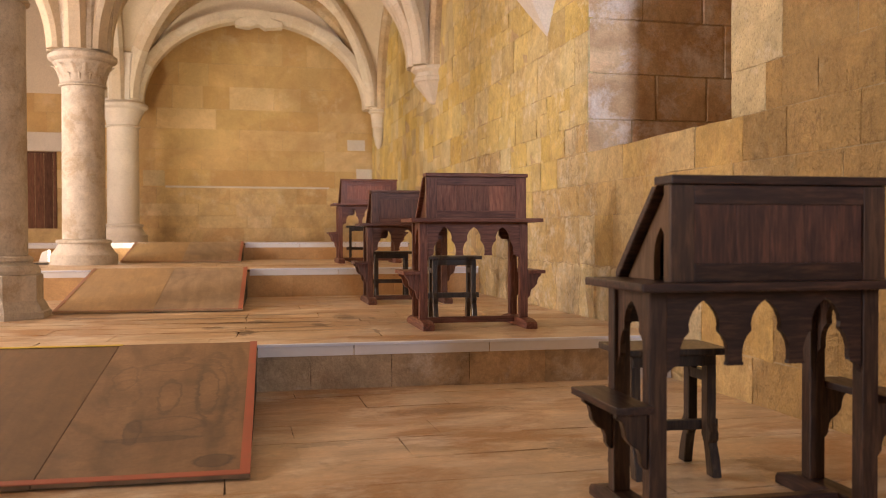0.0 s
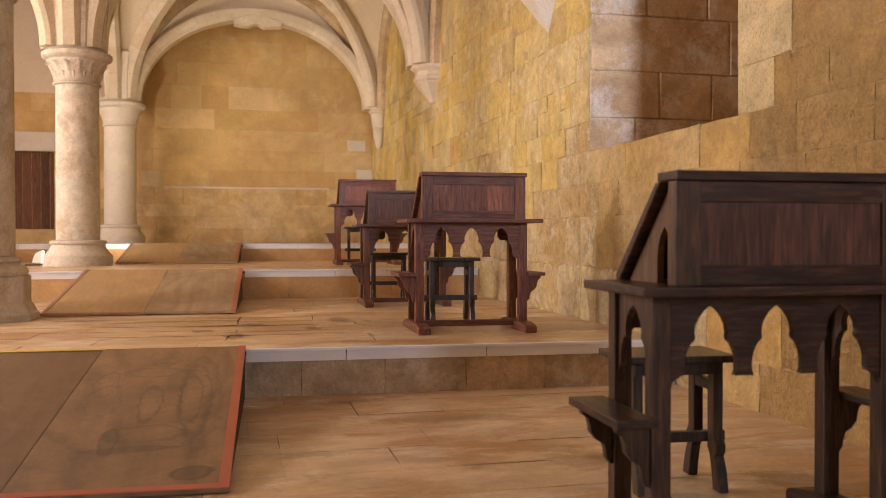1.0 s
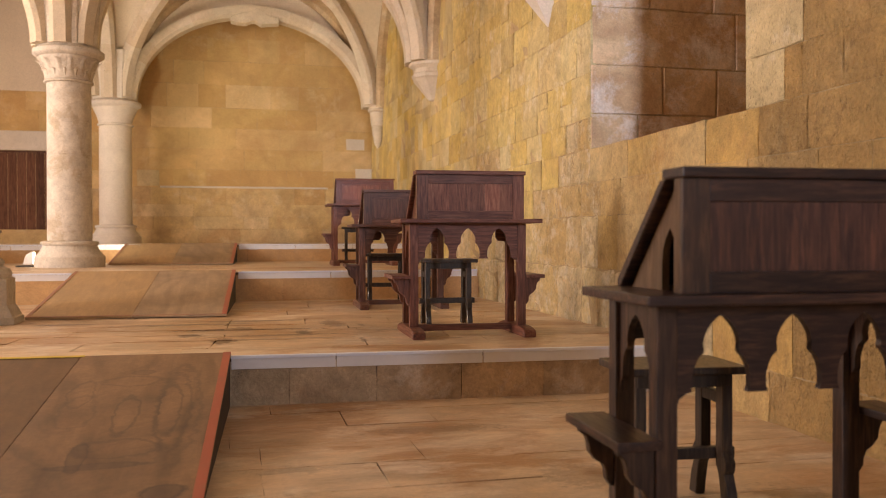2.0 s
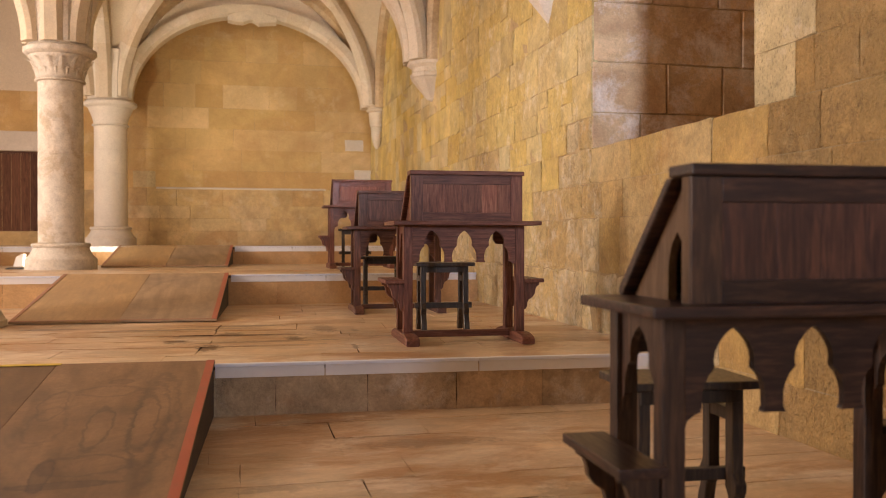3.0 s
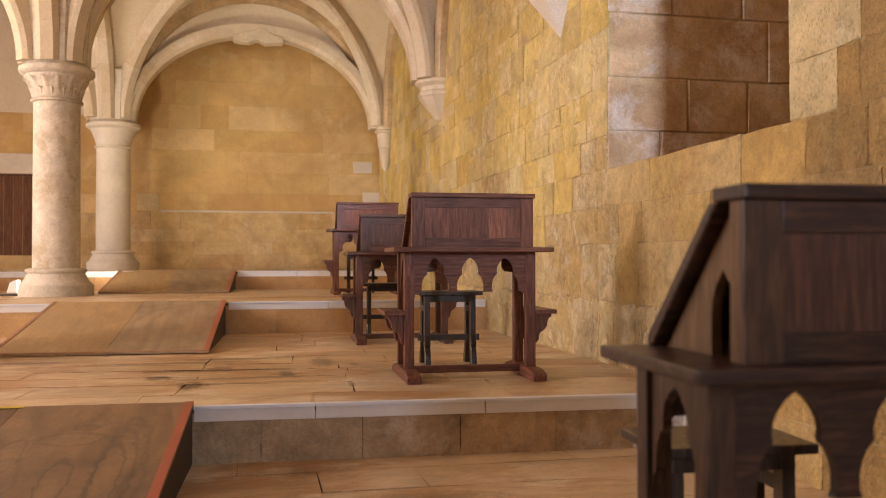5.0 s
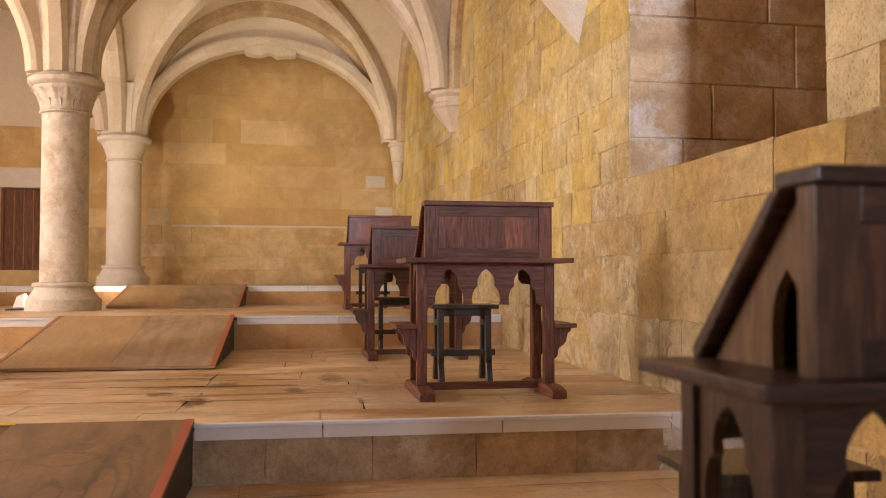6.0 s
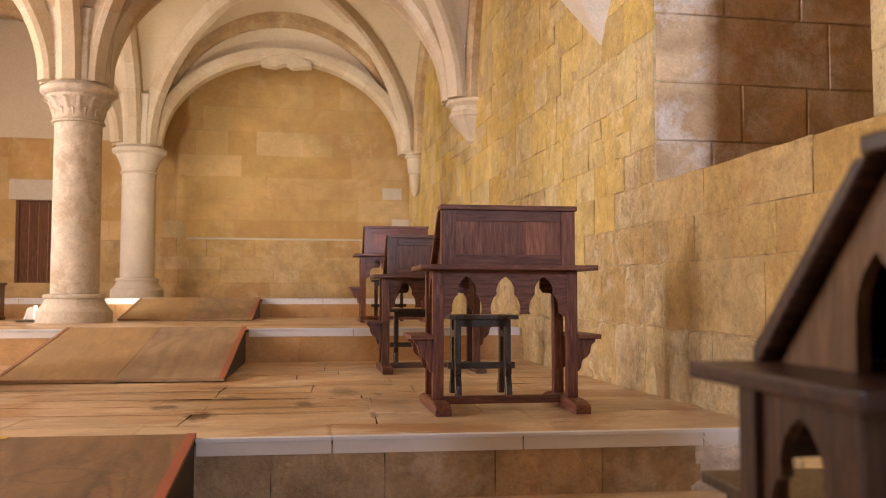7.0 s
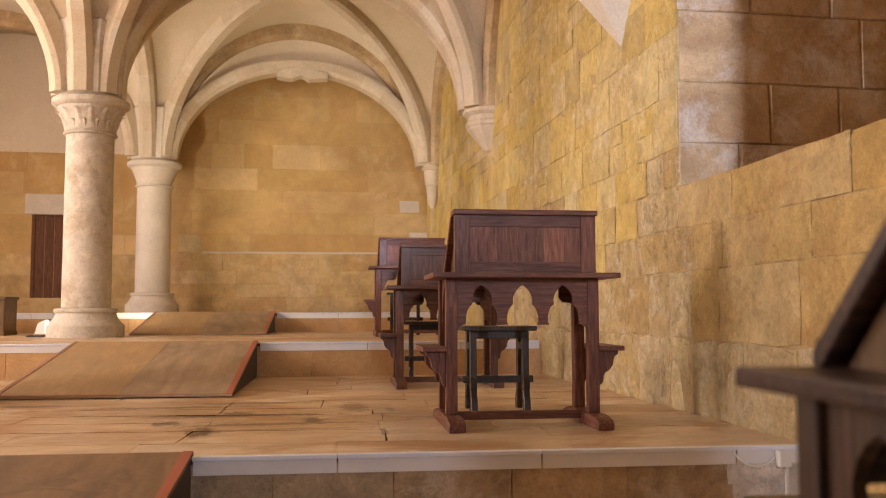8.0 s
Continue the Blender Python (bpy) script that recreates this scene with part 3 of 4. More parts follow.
for lx, depth in ((COL_X, 0.27), (EAST - 0.02, 0.2)):
    for by0, by1 in zip(YS, YS[1:]):
        bm = bmesh.new()
        add_rib(bm, arch_points((lx, by0 + 0.15, SPRING), (lx, by1 - 0.15, SPRING), RISE), 52, 0.13, depth, 0.06, side=(1, 0, 0), stones=13)
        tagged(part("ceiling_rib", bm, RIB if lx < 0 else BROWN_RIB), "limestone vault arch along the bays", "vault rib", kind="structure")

# end bays behind the last arch
for bx0, bx1 in BAYS_X:
    bm = bmesh.new()
    n = 32
    rows = []
    for yy in (COL_Y[-1], BACK + 0.03):
        rows.append([bm.verts.new((bx0 + (bx1 - bx0) * (0.5 - 0.5 * math.cos(math.pi * i / n)), yy, SPRING + (RISE + END_LIFT) * math.sin(math.pi * i / n))) for i in range(n + 1)])
    for i in range(n):
        bm.faces.new((rows[0][i], rows[0][i + 1], rows[1][i + 1], rows[1][i]))
    ob = tagged(part("ceiling_web", bm, PLASTER, smooth=True), "cream plastered barrel strip before the end wall", "ceiling", kind="structure")
    mod = ob.modifiers.new("thick", "SOLIDIFY")
    mod.thickness, mod.offset = 0.1, 1.0

# lower arch in front of the end wall, with a plastered face above it
ARC_A, ARC_B, ARC_RISE, ARC_Y = COL_X + 0.33, EAST - 0.27, 1.57, 16.80
bm = bmesh.new()
add_rib(bm, arch_points((ARC_A - 0.1, ARC_Y, SPRING), (ARC_B + 0.1, ARC_Y, SPRING), ARC_RISE + 0.2), 60, 0.2, 0.2, 0.06, rise=0.0, side=(0, 1, 0), stones=15)
tagged(part("ceiling_arch", bm, RIB), "pale limestone arch before the end wall", "arch", kind="structure")
bm = bmesh.new()
n = 40
low, high = arch_points((ARC_A - 0.1, 0, SPRING), (ARC_B + 0.1, 0, SPRING), ARC_RISE + 0.24), arch_points((COL_X, 0, SPRING), (EAST, 0, SPRING), RISE + END_LIFT + 0.02)
rows = []
for yy in (16.79, 17.3):
    rows.append([[bm.verts.new((*[(p.x, yy, p.z)][0],)) for p in (low(i / n), high(i / n))] for i in range(n + 1)])
for i in range(n):
    a, b = rows[0][i], rows[0][i + 1]
    c, d = rows[1][i], rows[1][i + 1]
    bm.faces.new((a[0], b[0], b[1], a[1]))
    bm.faces.new((c[0], c[1], d[1], d[0]))
    bm.faces.new((a[0], c[0], d[0], b[0]))
tagged(part("ceiling_spandrel", bm, PLASTER, smooth=True), "plastered face above the pale arch", "ceiling", kind="structure")
bm = slab([(-0.17, 4.95), (-0.17, 4.87), (-0.04, 4.845), (0.10, 4.84), (0.20, 4.885), (0.27, 4.89), (0.37, 4.83), (0.52, 4.85), (0.69, 4.86), (0.69, 4.95), (0.5, 5.0), (0.42, 5.06), (0.30, 5.12), (0.16, 5.05), (0.0, 5.02)], "y", 16.592, 16.85, 0.01)
tagged(part("arch_keystone", bm, RIB), "broken pale keystone of the arch", "keystone", kind="structure")


# ---- columns and corbels ----
def leaf(bm, ang, r0, r1, z0, z1, wide):
    """A carved leaf on the bell of a capital, curling out at its tip."""
    pts = []
    for k in range(7):
        s = k / 6
        r = r0 + (r1 - r0) * s ** 1.6 + (0.02 if k == 6 else 0)
        z = z0 + (z1 - z0) * (s if k < 6 else 0.92)
        w = wide * (1 - 0.75 * s ** 2) * (0.8 + 0.2 * math.cos(6 * s))
        pts.append((r, z, w))
    ca, sa = math.cos(ang), math.sin(ang)
    rows = []
    for r, z, w in pts:
        row = []
        for t, o in ((-1, 0.0), (-0.4, 0.010), (0, 0.016), (0.4, 0.010), (1, 0.0)):
            rr, tt = r + o, t * w
            row.append(bm.verts.new((rr * ca - tt * sa, rr * sa + tt * ca, z)))
        rows.append(row)
    for lo, hi in zip(rows, rows[1:]):
        for i in range(4):
            bm.faces.new((lo[i], lo[i + 1], hi[i + 1], hi[i]))


def column(x, y, z, r, material, kind_of_base, label, leaves):
    ob = thing("column", pose(x, y, z), label, "column", "columns under the vault", "structure")
    top = SPRING - z
    if kind_of_base == "octagon":
        part("plinth", lathe([(0.46, 0), (0.46, 0.05), (0.445, 0.06), (0.415, 0.12), (0.395, 0.15), (0.395, 0.36), (0.375, 0.37)], 8, math.pi / 8), material, ob)
        part("base", lathe([(0.36, 0.37), (0.37, 0.40), (0.35, 0.44), (0.31, 0.455), (0.30, 0.47), (0.315, 0.485), (0.305, 0.51), (r + 0.01, 0.525)], 40), material, ob, smooth=True)
        foot = 0.525
    else:
        part("plinth", lathe([(0.425, 0), (0.425, 0.128), (0.415, 0.142)], 40), material, ob, smooth=True)
        part("base", lathe([(0.41, 0.142), (0.388, 0.165), (0.355, 0.21), (0.33, 0.262), (0.328, 0.275), (0.346, 0.285), (0.352, 0.305), (0.342, 0.325), (r + 0.01, 0.335)], 40), material, ob, smooth=True)
        foot = 0.335
    cap = top - 0.46
    cuts = 4
    hs = [foot + (cap - foot) * i / cuts + (random.uniform(-0.12, 0.12) if 0 < i < cuts else 0) for i in range(cuts + 1)]
    for lo, hi in zip(hs, hs[1:]):
        rr = r * (1.0 - 0.012 * lo)
        part("drum", lathe([(rr - 0.003, lo + 0.0005), (rr, lo + 0.004), (rr, (lo + hi) / 2), (rr, hi - 0.004), (rr - 0.003, hi - 0.0005)], 48), material, ob, smooth=True)
    part("necking", lathe([(r, cap), (r + 0.025, cap + 0.008), (r + 0.03, cap + 0.02), (r + 0.02, cap + 0.035), (r, cap + 0.04)], 48), material, ob, smooth=True)
    bell = [(r + 0.10 * (k / 8) ** 1.5, cap + 0.04 + 0.28 * k / 8) for k in range(9)]
    capital = part("capital", lathe(bell, 40), material, ob, smooth=True)
    if leaves:
        bm = bmesh.new()
        for k in range(14):
            leaf(bm, k * math.pi / 7, r - 0.002, r + 0.098, cap + 0.05, cap + 0.30, 0.085)
        for k in range(14):
            leaf(bm, (k + 0.5) * math.pi / 7, r - 0.004, r + 0.035, cap + 0.045, cap + 0.17, 0.055)
        part("carved_leaves", bm, material, capital, smooth=True)
    oct_r = r + 0.125
    part("abacus", lathe([(oct_r - 0.03, cap + 0.32), (oct_r + 0.02, cap + 0.345), (oct_r + 0.035, cap + 0.36), (oct_r + 0.035, cap + 0.41), (oct_r, cap + 0.43), (oct_r - 0.03, top)], 40), material, ob, smooth=True)
    bm = lathe([(0.375, top), (0.39, top + 0.02), (0.405, top + 0.3), (0.44, top + 0.6), (0.49, top + 0.82), (0.2, top + 0.95)], 8, math.pi / 8)
    part("springer", bm, material, ob)
    return ob


for cy, cz in zip(COL_Y, (Z0, Z0, Z1, Z2, Z3)):
    last, octo = cy == COL_Y[-1], cy == COL_Y[2]
    lab = "clean white limestone column with a moulded capital" if last else "weathered limestone column on an octagonal plinth" if octo else "weathered limestone column with a leaf-carved capital"
    column(COL_X + {7.95: -0.05, 12.35: 0.035, 16.8: 0.06}.get(cy, 0.0), cy, cz, 0.28 if last else 0.272, WHITE_STONE if last else PALE, "octagon" if octo else "round", lab, not last)


def corbel(y, x=EAST, reach=0.42, faceted=False, label="moulded limestone corbel carrying vault ribs"):
    ob = thing("corbel", pose(x + 0.02, y, 0), label, "corbel", "corbels on the wall", "structure")
    if faceted:
        part("cone", lathe([(0.015, SPRING - 0.56), (0.44, SPRING - 0.02), (0.46, SPRING + 0.2)], 6, math.pi / 6), WHITE_STONE, ob)
    else:
        part("cone", lathe([(0.03, SPRING - 0.52), (0.09, SPRING - 0.50), (0.30, SPRING - 0.24), (0.31, SPRING - 0.22)], 10, math.pi / 10), RIB, ob)
        part("moulding", lathe([(0.29, SPRING - 0.22), (0.32, SPRING - 0.20), (0.33, SPRING - 0.16), (0.30, SPRING - 0.13), (0.30, SPRING - 0.08), (0.36, SPRING - 0.04), (0.37, SPRING)], 10, math.pi / 10), RIB, ob)
    part("springer", lathe([(0.33, SPRING), (0.34, SPRING + 0.35), (0.2, SPRING + 0.42)], 8, math.pi / 8), RIB, ob)
    return ob


corbel(COL_Y[3])
slim = thing("corbel", pose(EAST - 0.09, COL_Y[4] - 0.1, 0), "slim limestone corbel under the end arch", "corbel", "corbels on the wall", "structure")
part("cone", lathe([(0.02, 2.66), (0.06, 2.72), (0.085, 2.86), (0.10, 2.90), (0.105, 3.05), (0.125, 3.07), (0.15, 3.31), (0.15, 3.318)], 24), RIB, slim, smooth=True)
part("moulding", lathe([(0.15, 3.318), (0.185, 3.335), (0.19, 3.36), (0.165, 3.385), (0.165, 3.42), (0.20, 3.45), (0.205, 3.49), (0.19, 3.51)], 24), RIB, slim, smooth=True)
part("springer", lathe([(0.185, 3.51), (0.20, 3.8), (0.22, 4.1), (0.15, 4.2)], 8, math.pi / 8), RIB, slim)
corbel(COL_Y[2] - 0.27, faceted=True, label="smooth pale inverted pyramid corbel on the wall")


# ---- trunking along the step edges, risers ----
def trunking(base, ztop, x0, x1, joints, skew):
    ob = thing("cable_trunking", pose(x0, step_y(base, x0), ztop, 0, 0, math.degrees(math.atan(skew))), "off-white cable trunking along the stone step edge", "trunking", "trunking on the steps")
    cuts = [x0, *sorted(j for j in joints if x0 < j < x1), x1]
    for a, b in zip(cuts, cuts[1:]):
        seg = part("length", box((a - x0 + 0.003, -0.018, -0.074), (b - x0 - 0.003, 0.0, -0.0125), 0.003), TRUNK, ob)
        part("lip", box((a - x0 + 0.001, -0.03, -0.011), (b - x0 - 0.001, 0.012, 0.006), 0.002), LIP, seg)
    return ob


joints1 = [0.435 + 0.89 * k for k in range(-8, 4)]
trunking(STEP1, Z1, -0.17, EAST - 0.02, joints1, SKEW)
trunking(STEP2, Z2, -0.10, EAST - 0.02, [0.9, 1.8], 0)
trunking(STEP2, Z2, -4.6, -1.78, [-2.7, -3.6], 0)
trunking(STEP3, Z3, -0.06, EAST - 0.02, [0.8, 1.7], 0)
trunking(STEP3, Z3, -4.6, -1.5, [-2.4, -3.3], 0)


# ---- ramps ----
def ramp_thing(y0, z0, y1, z1, xr, xl, seam, label, tape):
    ob = thing("access_ramp", pose(xr, y1, 0, 0, 0, -2.7), label, "ramp", "ramps over the steps")
    slope = (z1 - z0) / (y1 - y0)
    y0, y1, xl, seam, xr = y0 - y1, 0.0, xl - xr, seam - xr, 0.0

    def sheet(xa, xb, lift, ya=y0, yb=y1, thick=0.016):
        bm = bmesh.new()
        top = [bm.verts.new((x, y, z0 + lift + slope * (y - y0))) for x, y in ((xa, ya), (xb, ya), (xb, yb), (xa, yb))]
        low = [bm.verts.new(v.co - Vector((0, 0, thick))) for v in top]
        bm.faces.new(top)
        bm.faces.new(low[::-1])
        for i in range(4):
            bm.faces.new((top[i], low[i], low[(i + 1) % 4], top[(i + 1) % 4]))
        return bm
    part("sheet", sheet(seam + 0.0015, xr, 0.022), PLY_DARK if tape else PLY_GREY, ob, "stained dark plywood sheet")
    part("sheet", sheet(xl, seam - 0.0035, 0.020), PLY_BROWN if tape else PLY, ob, "pale brown plywood sheet")
    part("edge_stripe", sheet(xr - 0.042, xr, 0.026, thick=0.003), RED, ob, "worn red painted edge")
    part("edge_stripe", sheet(xl, xl + 0.03, 0.024, thick=0.003), RED_FADED, ob, "worn red painted edge")
    part("foot_stripe", sheet(xl + 0.03, xr - 0.042, 0.0255, y0, y0 + (0.045 if tape else 0.02), 0.003), RED if tape else RED_FADED, ob, "worn red painted edge")
    if tape:
        part("tape", sheet(xl, seam + 0.02, 0.026, y1 - 0.03, y1, 0.003), YELLOW, ob, "yellow warning tape")
    for xx in (xr - 0.02, xl + 0.004):
        part("side_board", slab([(y0 + 0.06, z0 + 0.003), (y1 - 0.03, z0 + 0.003), (y1 - 0.03, z1), (y0 + 0.06, z0 + 0.006)], "x", xx, xx + 0.016), GREYDARK, ob, "dark closing board under the ramp")
    return ob


ramp_thing(3.36, Z0, 5.44, Z1, -0.17, -1.80, -0.99, "plywood access ramp with red painted edges and yellow tape", True)
ramp_thing(8.08, Z1, 9.99, Z2, -0.12, -1.76, -0.91, "plywood access ramp with red painted edges", False)
ramp_thing(12.75, Z2, 14.19, Z3, -0.08, -1.72, -0.9, "short plywood access ramp with red painted edges", False)


# ---- writing desks ----
def lancet(cx, half, z0, z1):
    """The left to right outline of a pointed opening, from its foot over the tip and down."""
    left = [(-1.0, 0.0), (-1.0, 0.17), (-0.93, 0.30), (-0.80, 0.41), (-0.63, 0.48), (-0.61, 0.52), (-0.64, 0.60), (-0.60, 0.70), (-0.48, 0.81), (-0.30, 0.91), (-0.12, 0.975)]
    pts = [(cx + half * u, z0 + (z1 - z0) * v) for u, v in left]
    return pts + [(cx, z1)] + [(2 * cx - u, v) for u, v in pts[::-1]]


def desk(m, along, deep, upright, board_wood, end_wood, label):
    ob = thing("writing_desk", m, label, "desk", "writing desks along the wall")
    part("board", box((-0.50, -0.03, 0.787), (0.50, 0.46, 0.815), 0.006), along, ob)
    # apron with three cusped openings, its ends running down into the legs
    low = 0.553
    line = [(-0.3545, 0.7865), (-0.3545, 0.50), (-0.348, 0.525), (-0.325, 0.540), (-0.310, 0.545), (-0.312, low)]
    for cx in (-0.222, 0.0, 0.222):
        line += lancet(cx, 0.086, low, 0.752)
        if cx < 0.2:
            line += [(cx + 0.082, low - 0.006), (cx + 0.080, low - 0.014), (cx + 0.142, low - 0.014), (cx + 0.140, low - 0.006)]
    line += [(0.312, low), (0.310, 0.545), (0.325, 0.540), (0.348, 0.525), (0.3545, 0.50), (0.3545, 0.7865)]
    part("apron", slab(line, "y", 0.108, 0.131), along, ob)
    for sx in (-1, 1):
        part("foot", slab([(-0.10, 0.0), (-0.10, 0.036), (-0.09, 0.050), (-0.045, 0.061), (0.02, 0.068), (0.46, 0.068), (0.54, 0.055), (0.59, 0.042), (0.60, 0.03), (0.60, 0)],
                          "x", sx * 0.386 - 0.045, sx * 0.386 + 0.045, 0.006), deep, ob)
        for y in (0.100, 0.390):
            part("leg", box((sx * 0.386 - 0.031, y, 0.067), (sx * 0.386 + 0.031, y + 0.055, 0.786), 0.005), upright, ob)
        # side panel with a pointed opening between the legs
        side = [(0.1555, 0.786), (0.1555, 0.50), (0.163, 0.535), (0.172, 0.545)] + lancet(0.2725, 0.096, 0.553, 0.742) + [(0.373, 0.545), (0.382, 0.535), (0.3895, 0.50), (0.3895, 0.786)]
        part("side_panel", slab(side, "x", sx * 0.392 - 0.011, sx * 0.392 + 0.011), upright, ob)
        inner = 0.16 if sx < 0 else 0.275
        part("corner_brace", slab([(sx * 0.3545, 0.786), (sx * 0.3545, 0.645), (sx * 0.345, 0.658), (sx * (inner + 0.02), 0.662), (sx * inner, 0.69), (sx * inner, 0.786)], "y", 0.40, 0.425), along, ob)
        ledge = part("ledge", box((sx * 0.481 - 0.0635, 0.06, 0.400), (sx * 0.481 + 0.0635, 0.48, 0.426), 0.004), deep, ob)
        curve = [(0.4175, 0.3995), (0.525, 0.3995), (0.523, 0.380), (0.505, 0.368), (0.497, 0.345), (0.494, 0.32), (0.474, 0.295), (0.45, 0.28), (0.442, 0.26), (0.440, 0.235), (0.428, 0.217), (0.4175, 0.215)]
        for y in (0.11, 0.40):
            part("bracket", slab([(sx * u, v) for u, v in curve], "y", y, y + 0.035, 0.003), upright, ledge)
    part("stretcher", box((-0.3405, 0.205, 0.028), (0.3405, 0.25, 0.072), 0.004), along, ob)
    # sloped box: upright panelled face, cap, slope and two ends
    for sx in (-1, 1):
        part("stile", box((sx * 0.34 - 0.04, 0.025, 0.8155), (sx * 0.34 + 0.04, 0.0405, 1.118), 0.002), upright, ob)
        part("end_post", box((sx * 0.34 - 0.039, 0.041, 0.8155), (sx * 0.34 + 0.039, 0.078, 1.118), 0.002), end_wood, ob)
    part("rail", box((-0.2995, 0.026, 0.8155), (0.2995, 0.075, 0.872), 0.002), along, ob)
    part("rail", box((-0.2995, 0.026, 1.058), (0.2995, 0.075, 1.118), 0.002), along, ob)
    cuts = (-0.2995, -0.15, -0.03, 0.10, 0.21, 0.2995)
    for a, b in zip(cuts, cuts[1:]):
        part("panel", box((a + 0.0003, 0.036, 0.871), (b - 0.0003, 0.062, 1.059), 0.0008), board_wood, ob, "reddish oak panel board")
    part("cap", box((-0.388, 0.004, 1.119), (0.388, 0.133, 1.147), 0.005), along, ob)
    part("slope", slab([(0.113, 1.118), (0.148, 1.118), (0.448, 0.838), (0.448, 0.816), (0.424, 0.816)], "x", -0.388, 0.388, 0.003), along, ob, "dark sloping writing board")
    part("lip", box((-0.38, 0.431, 0.8385), (0.38, 0.452, 0.853), 0.003), along, ob)
    for sx in (-1, 1):
        tri = [(0.078, 0.8155), (0.098, 0.8155), (0.098, 0.90), (0.104, 0.93), (0.120, 0.96), (0.148, 0.988), (0.176, 0.96), (0.192, 0.93), (0.198, 0.90), (0.198, 0.8155), (0.410, 0.8155), (0.106, 1.108), (0.078, 1.108)]
        part("end_panel", slab(tri, "x", sx * 0.345 - 0.011, sx * 0.345 + 0.011), end_wood, ob)
    return ob


DESKS = ((1.370, 2.229, Z0, -2.1), (1.445, 6.045, Z1, -2.0), (1.447, 8.565, Z1, -2.0), (1.549, 11.762, Z2, -2.0))
# first desk: shade coloured into the wood, side light into its end panels
first = desk(pose(DESKS[0][0], DESKS[0][1], DESKS[0][2], 0, 0, DESKS[0][3]), DARK_X, DARK_Y, DARK_Z, DARK_PANEL, END_PANEL, "oak writing desk with sloped top and pointed arch apron, coloured as in shade")
second = desk(pose(DESKS[1][0], DESKS[1][1], DESKS[1][2], 0, 0, DESKS[1][3]), WOOD_X, WOOD_Y, WOOD_Z, PANEL, GLOSS_Z, "dark-stained oak writing desk with sloped top and pointed arch apron")
desk(pose(DESKS[2][0], DESKS[2][1], DESKS[2][2], 0, 0, DESKS[2][3]), MID_X, MID_Y, MID_Z, MID_Z, GLOSS_Z, "dark brown oak writing desk with sloped top and pointed arch apron")
copy_thing(second, pose(DESKS[3][0], DESKS[3][1], DESKS[3][2], 0, 0, DESKS[3][3]))
first.scale = (1, 1, 1.012)


def stool(m):
    ob = thing("stool", m, "small blackened oak stool with splayed carved legs", "stool", "stools behind the desks")
    part("seat", box((-0.215, -0.15, 0.4705), (0.215, 0.15, 0.4975), 0.006), BLACKWOOD, ob)
    for sy in (-1, 1):
        part("seat_rail", box((-0.17, sy * 0.10 - 0.012, 0.425), (0.17, sy * 0.10 + 0.012, 0.4702), 0.003), BLACKWOOD, ob)
    leg = [(0.0, 0.470), (0.05, 0.470), (0.052, 0.30), (0.05, 0.20), (0.075, 0.165), (0.072, 0.14), (0.062, 0.125), (0.085, 0.07), (0.10, 0.0), (0.045, 0.0), (0.035, 0.06), (0.02, 0.12), (0.0, 0.15)]
    for sx in (-1, 1):
        for sy in (-1, 1):
            part("leg", slab([(sy * (0.055 + u), v) for u, v in leg], "x", sx * 0.155 - 0.019, sx * 0.155 + 0.019, 0.003), BLACKWOOD, ob)
        part("leg_tie", box((sx * 0.155 - 0.016, -0.062, 0.36), (sx * 0.155 + 0.016, 0.062, 0.40), 0.003), BLACKWOOD, ob)
    part("stretcher", box((-0.21, -0.052, 0.165), (0.21, -0.020, 0.205), 0.004), BLACKWOOD, ob)
    return ob


STOOLS = ((1.40, 3.10, Z0, -4.0), (1.48, 6.95, Z1, -3.0), (1.40, 9.35, Z1, -6.0), (1.55, 12.5, Z2, -8.0))
first = stool(pose(STOOLS[0][0], STOOLS[0][1], STOOLS[0][2], 0, 0, STOOLS[0][3]))
first.scale = (1.045, 1.045, 1.045)
for x, y, z, r in STOOLS[1:]:
    copy_thing(first, pose(x, y, z, 0, 0, r))

# ---- small things ----
jb = thing("junction_box", pose(EAST - 0.182, 5.28, 0.238), "small white plastic junction box beside the step", "junction box")
part("body", box((-0.03, -0.04, -0.036), (0.03, 0.0, 0.036), 0.007), PLASTIC, jb)
part("cover", box((-0.026, -0.045, -0.031), (0.026, -0.0405, 0.031), 0.002), PLASTIC, jb)
part("conduit", box((0.006, -0.03, -0.237), (0.020, -0.014, -0.0365), 0.003), PLASTIC, jb)
cable = tagged(part("cable", tube([(2.385, 5.27, 0.245), (2.34, 5.262, 0.215), (2.29, 5.258, 0.205), (2.24, 5.262, 0.217), (2.205, 5.27, 0.245), (2.195, 5.285, 0.268)], 0.004), PLASTIC, smooth=True),
               "thin white cable looping from the box to the trunking", "cable")

# rough mortar where the first step meets the wall
bm = bmesh.new()
cols, rows_up = 22, 12
grid = []
for j in range(rows_up + 1):
    row = []
    for i in range(cols + 1):
        u, v = i / cols, j / rows_up
        x, z = 2.08 + 0.515 * u, 0.215 * v
        edge_in = min(u * 1.6 - 0.22, (1 - v) * 1.2 + 0.15 * u, 0.5) + 0.25 * noise.noise((x * 7, 3.1, z * 7))
        lump = 0.010 + 0.04 * max(0.0, edge_in) + 0.008 * noise.noise((x * 25, 1.0, z * 25))
        row.append(bm.verts.new((x, step_y(STEP1, x) - 0.006 - (lump if edge_in > 0 else -0.03), z)))
    grid.append(row)
for j in range(rows_up):
    for i in range(cols):
        bm.faces.new((grid[j][i], grid[j][i + 1], grid[j + 1][i + 1], grid[j + 1][i]))
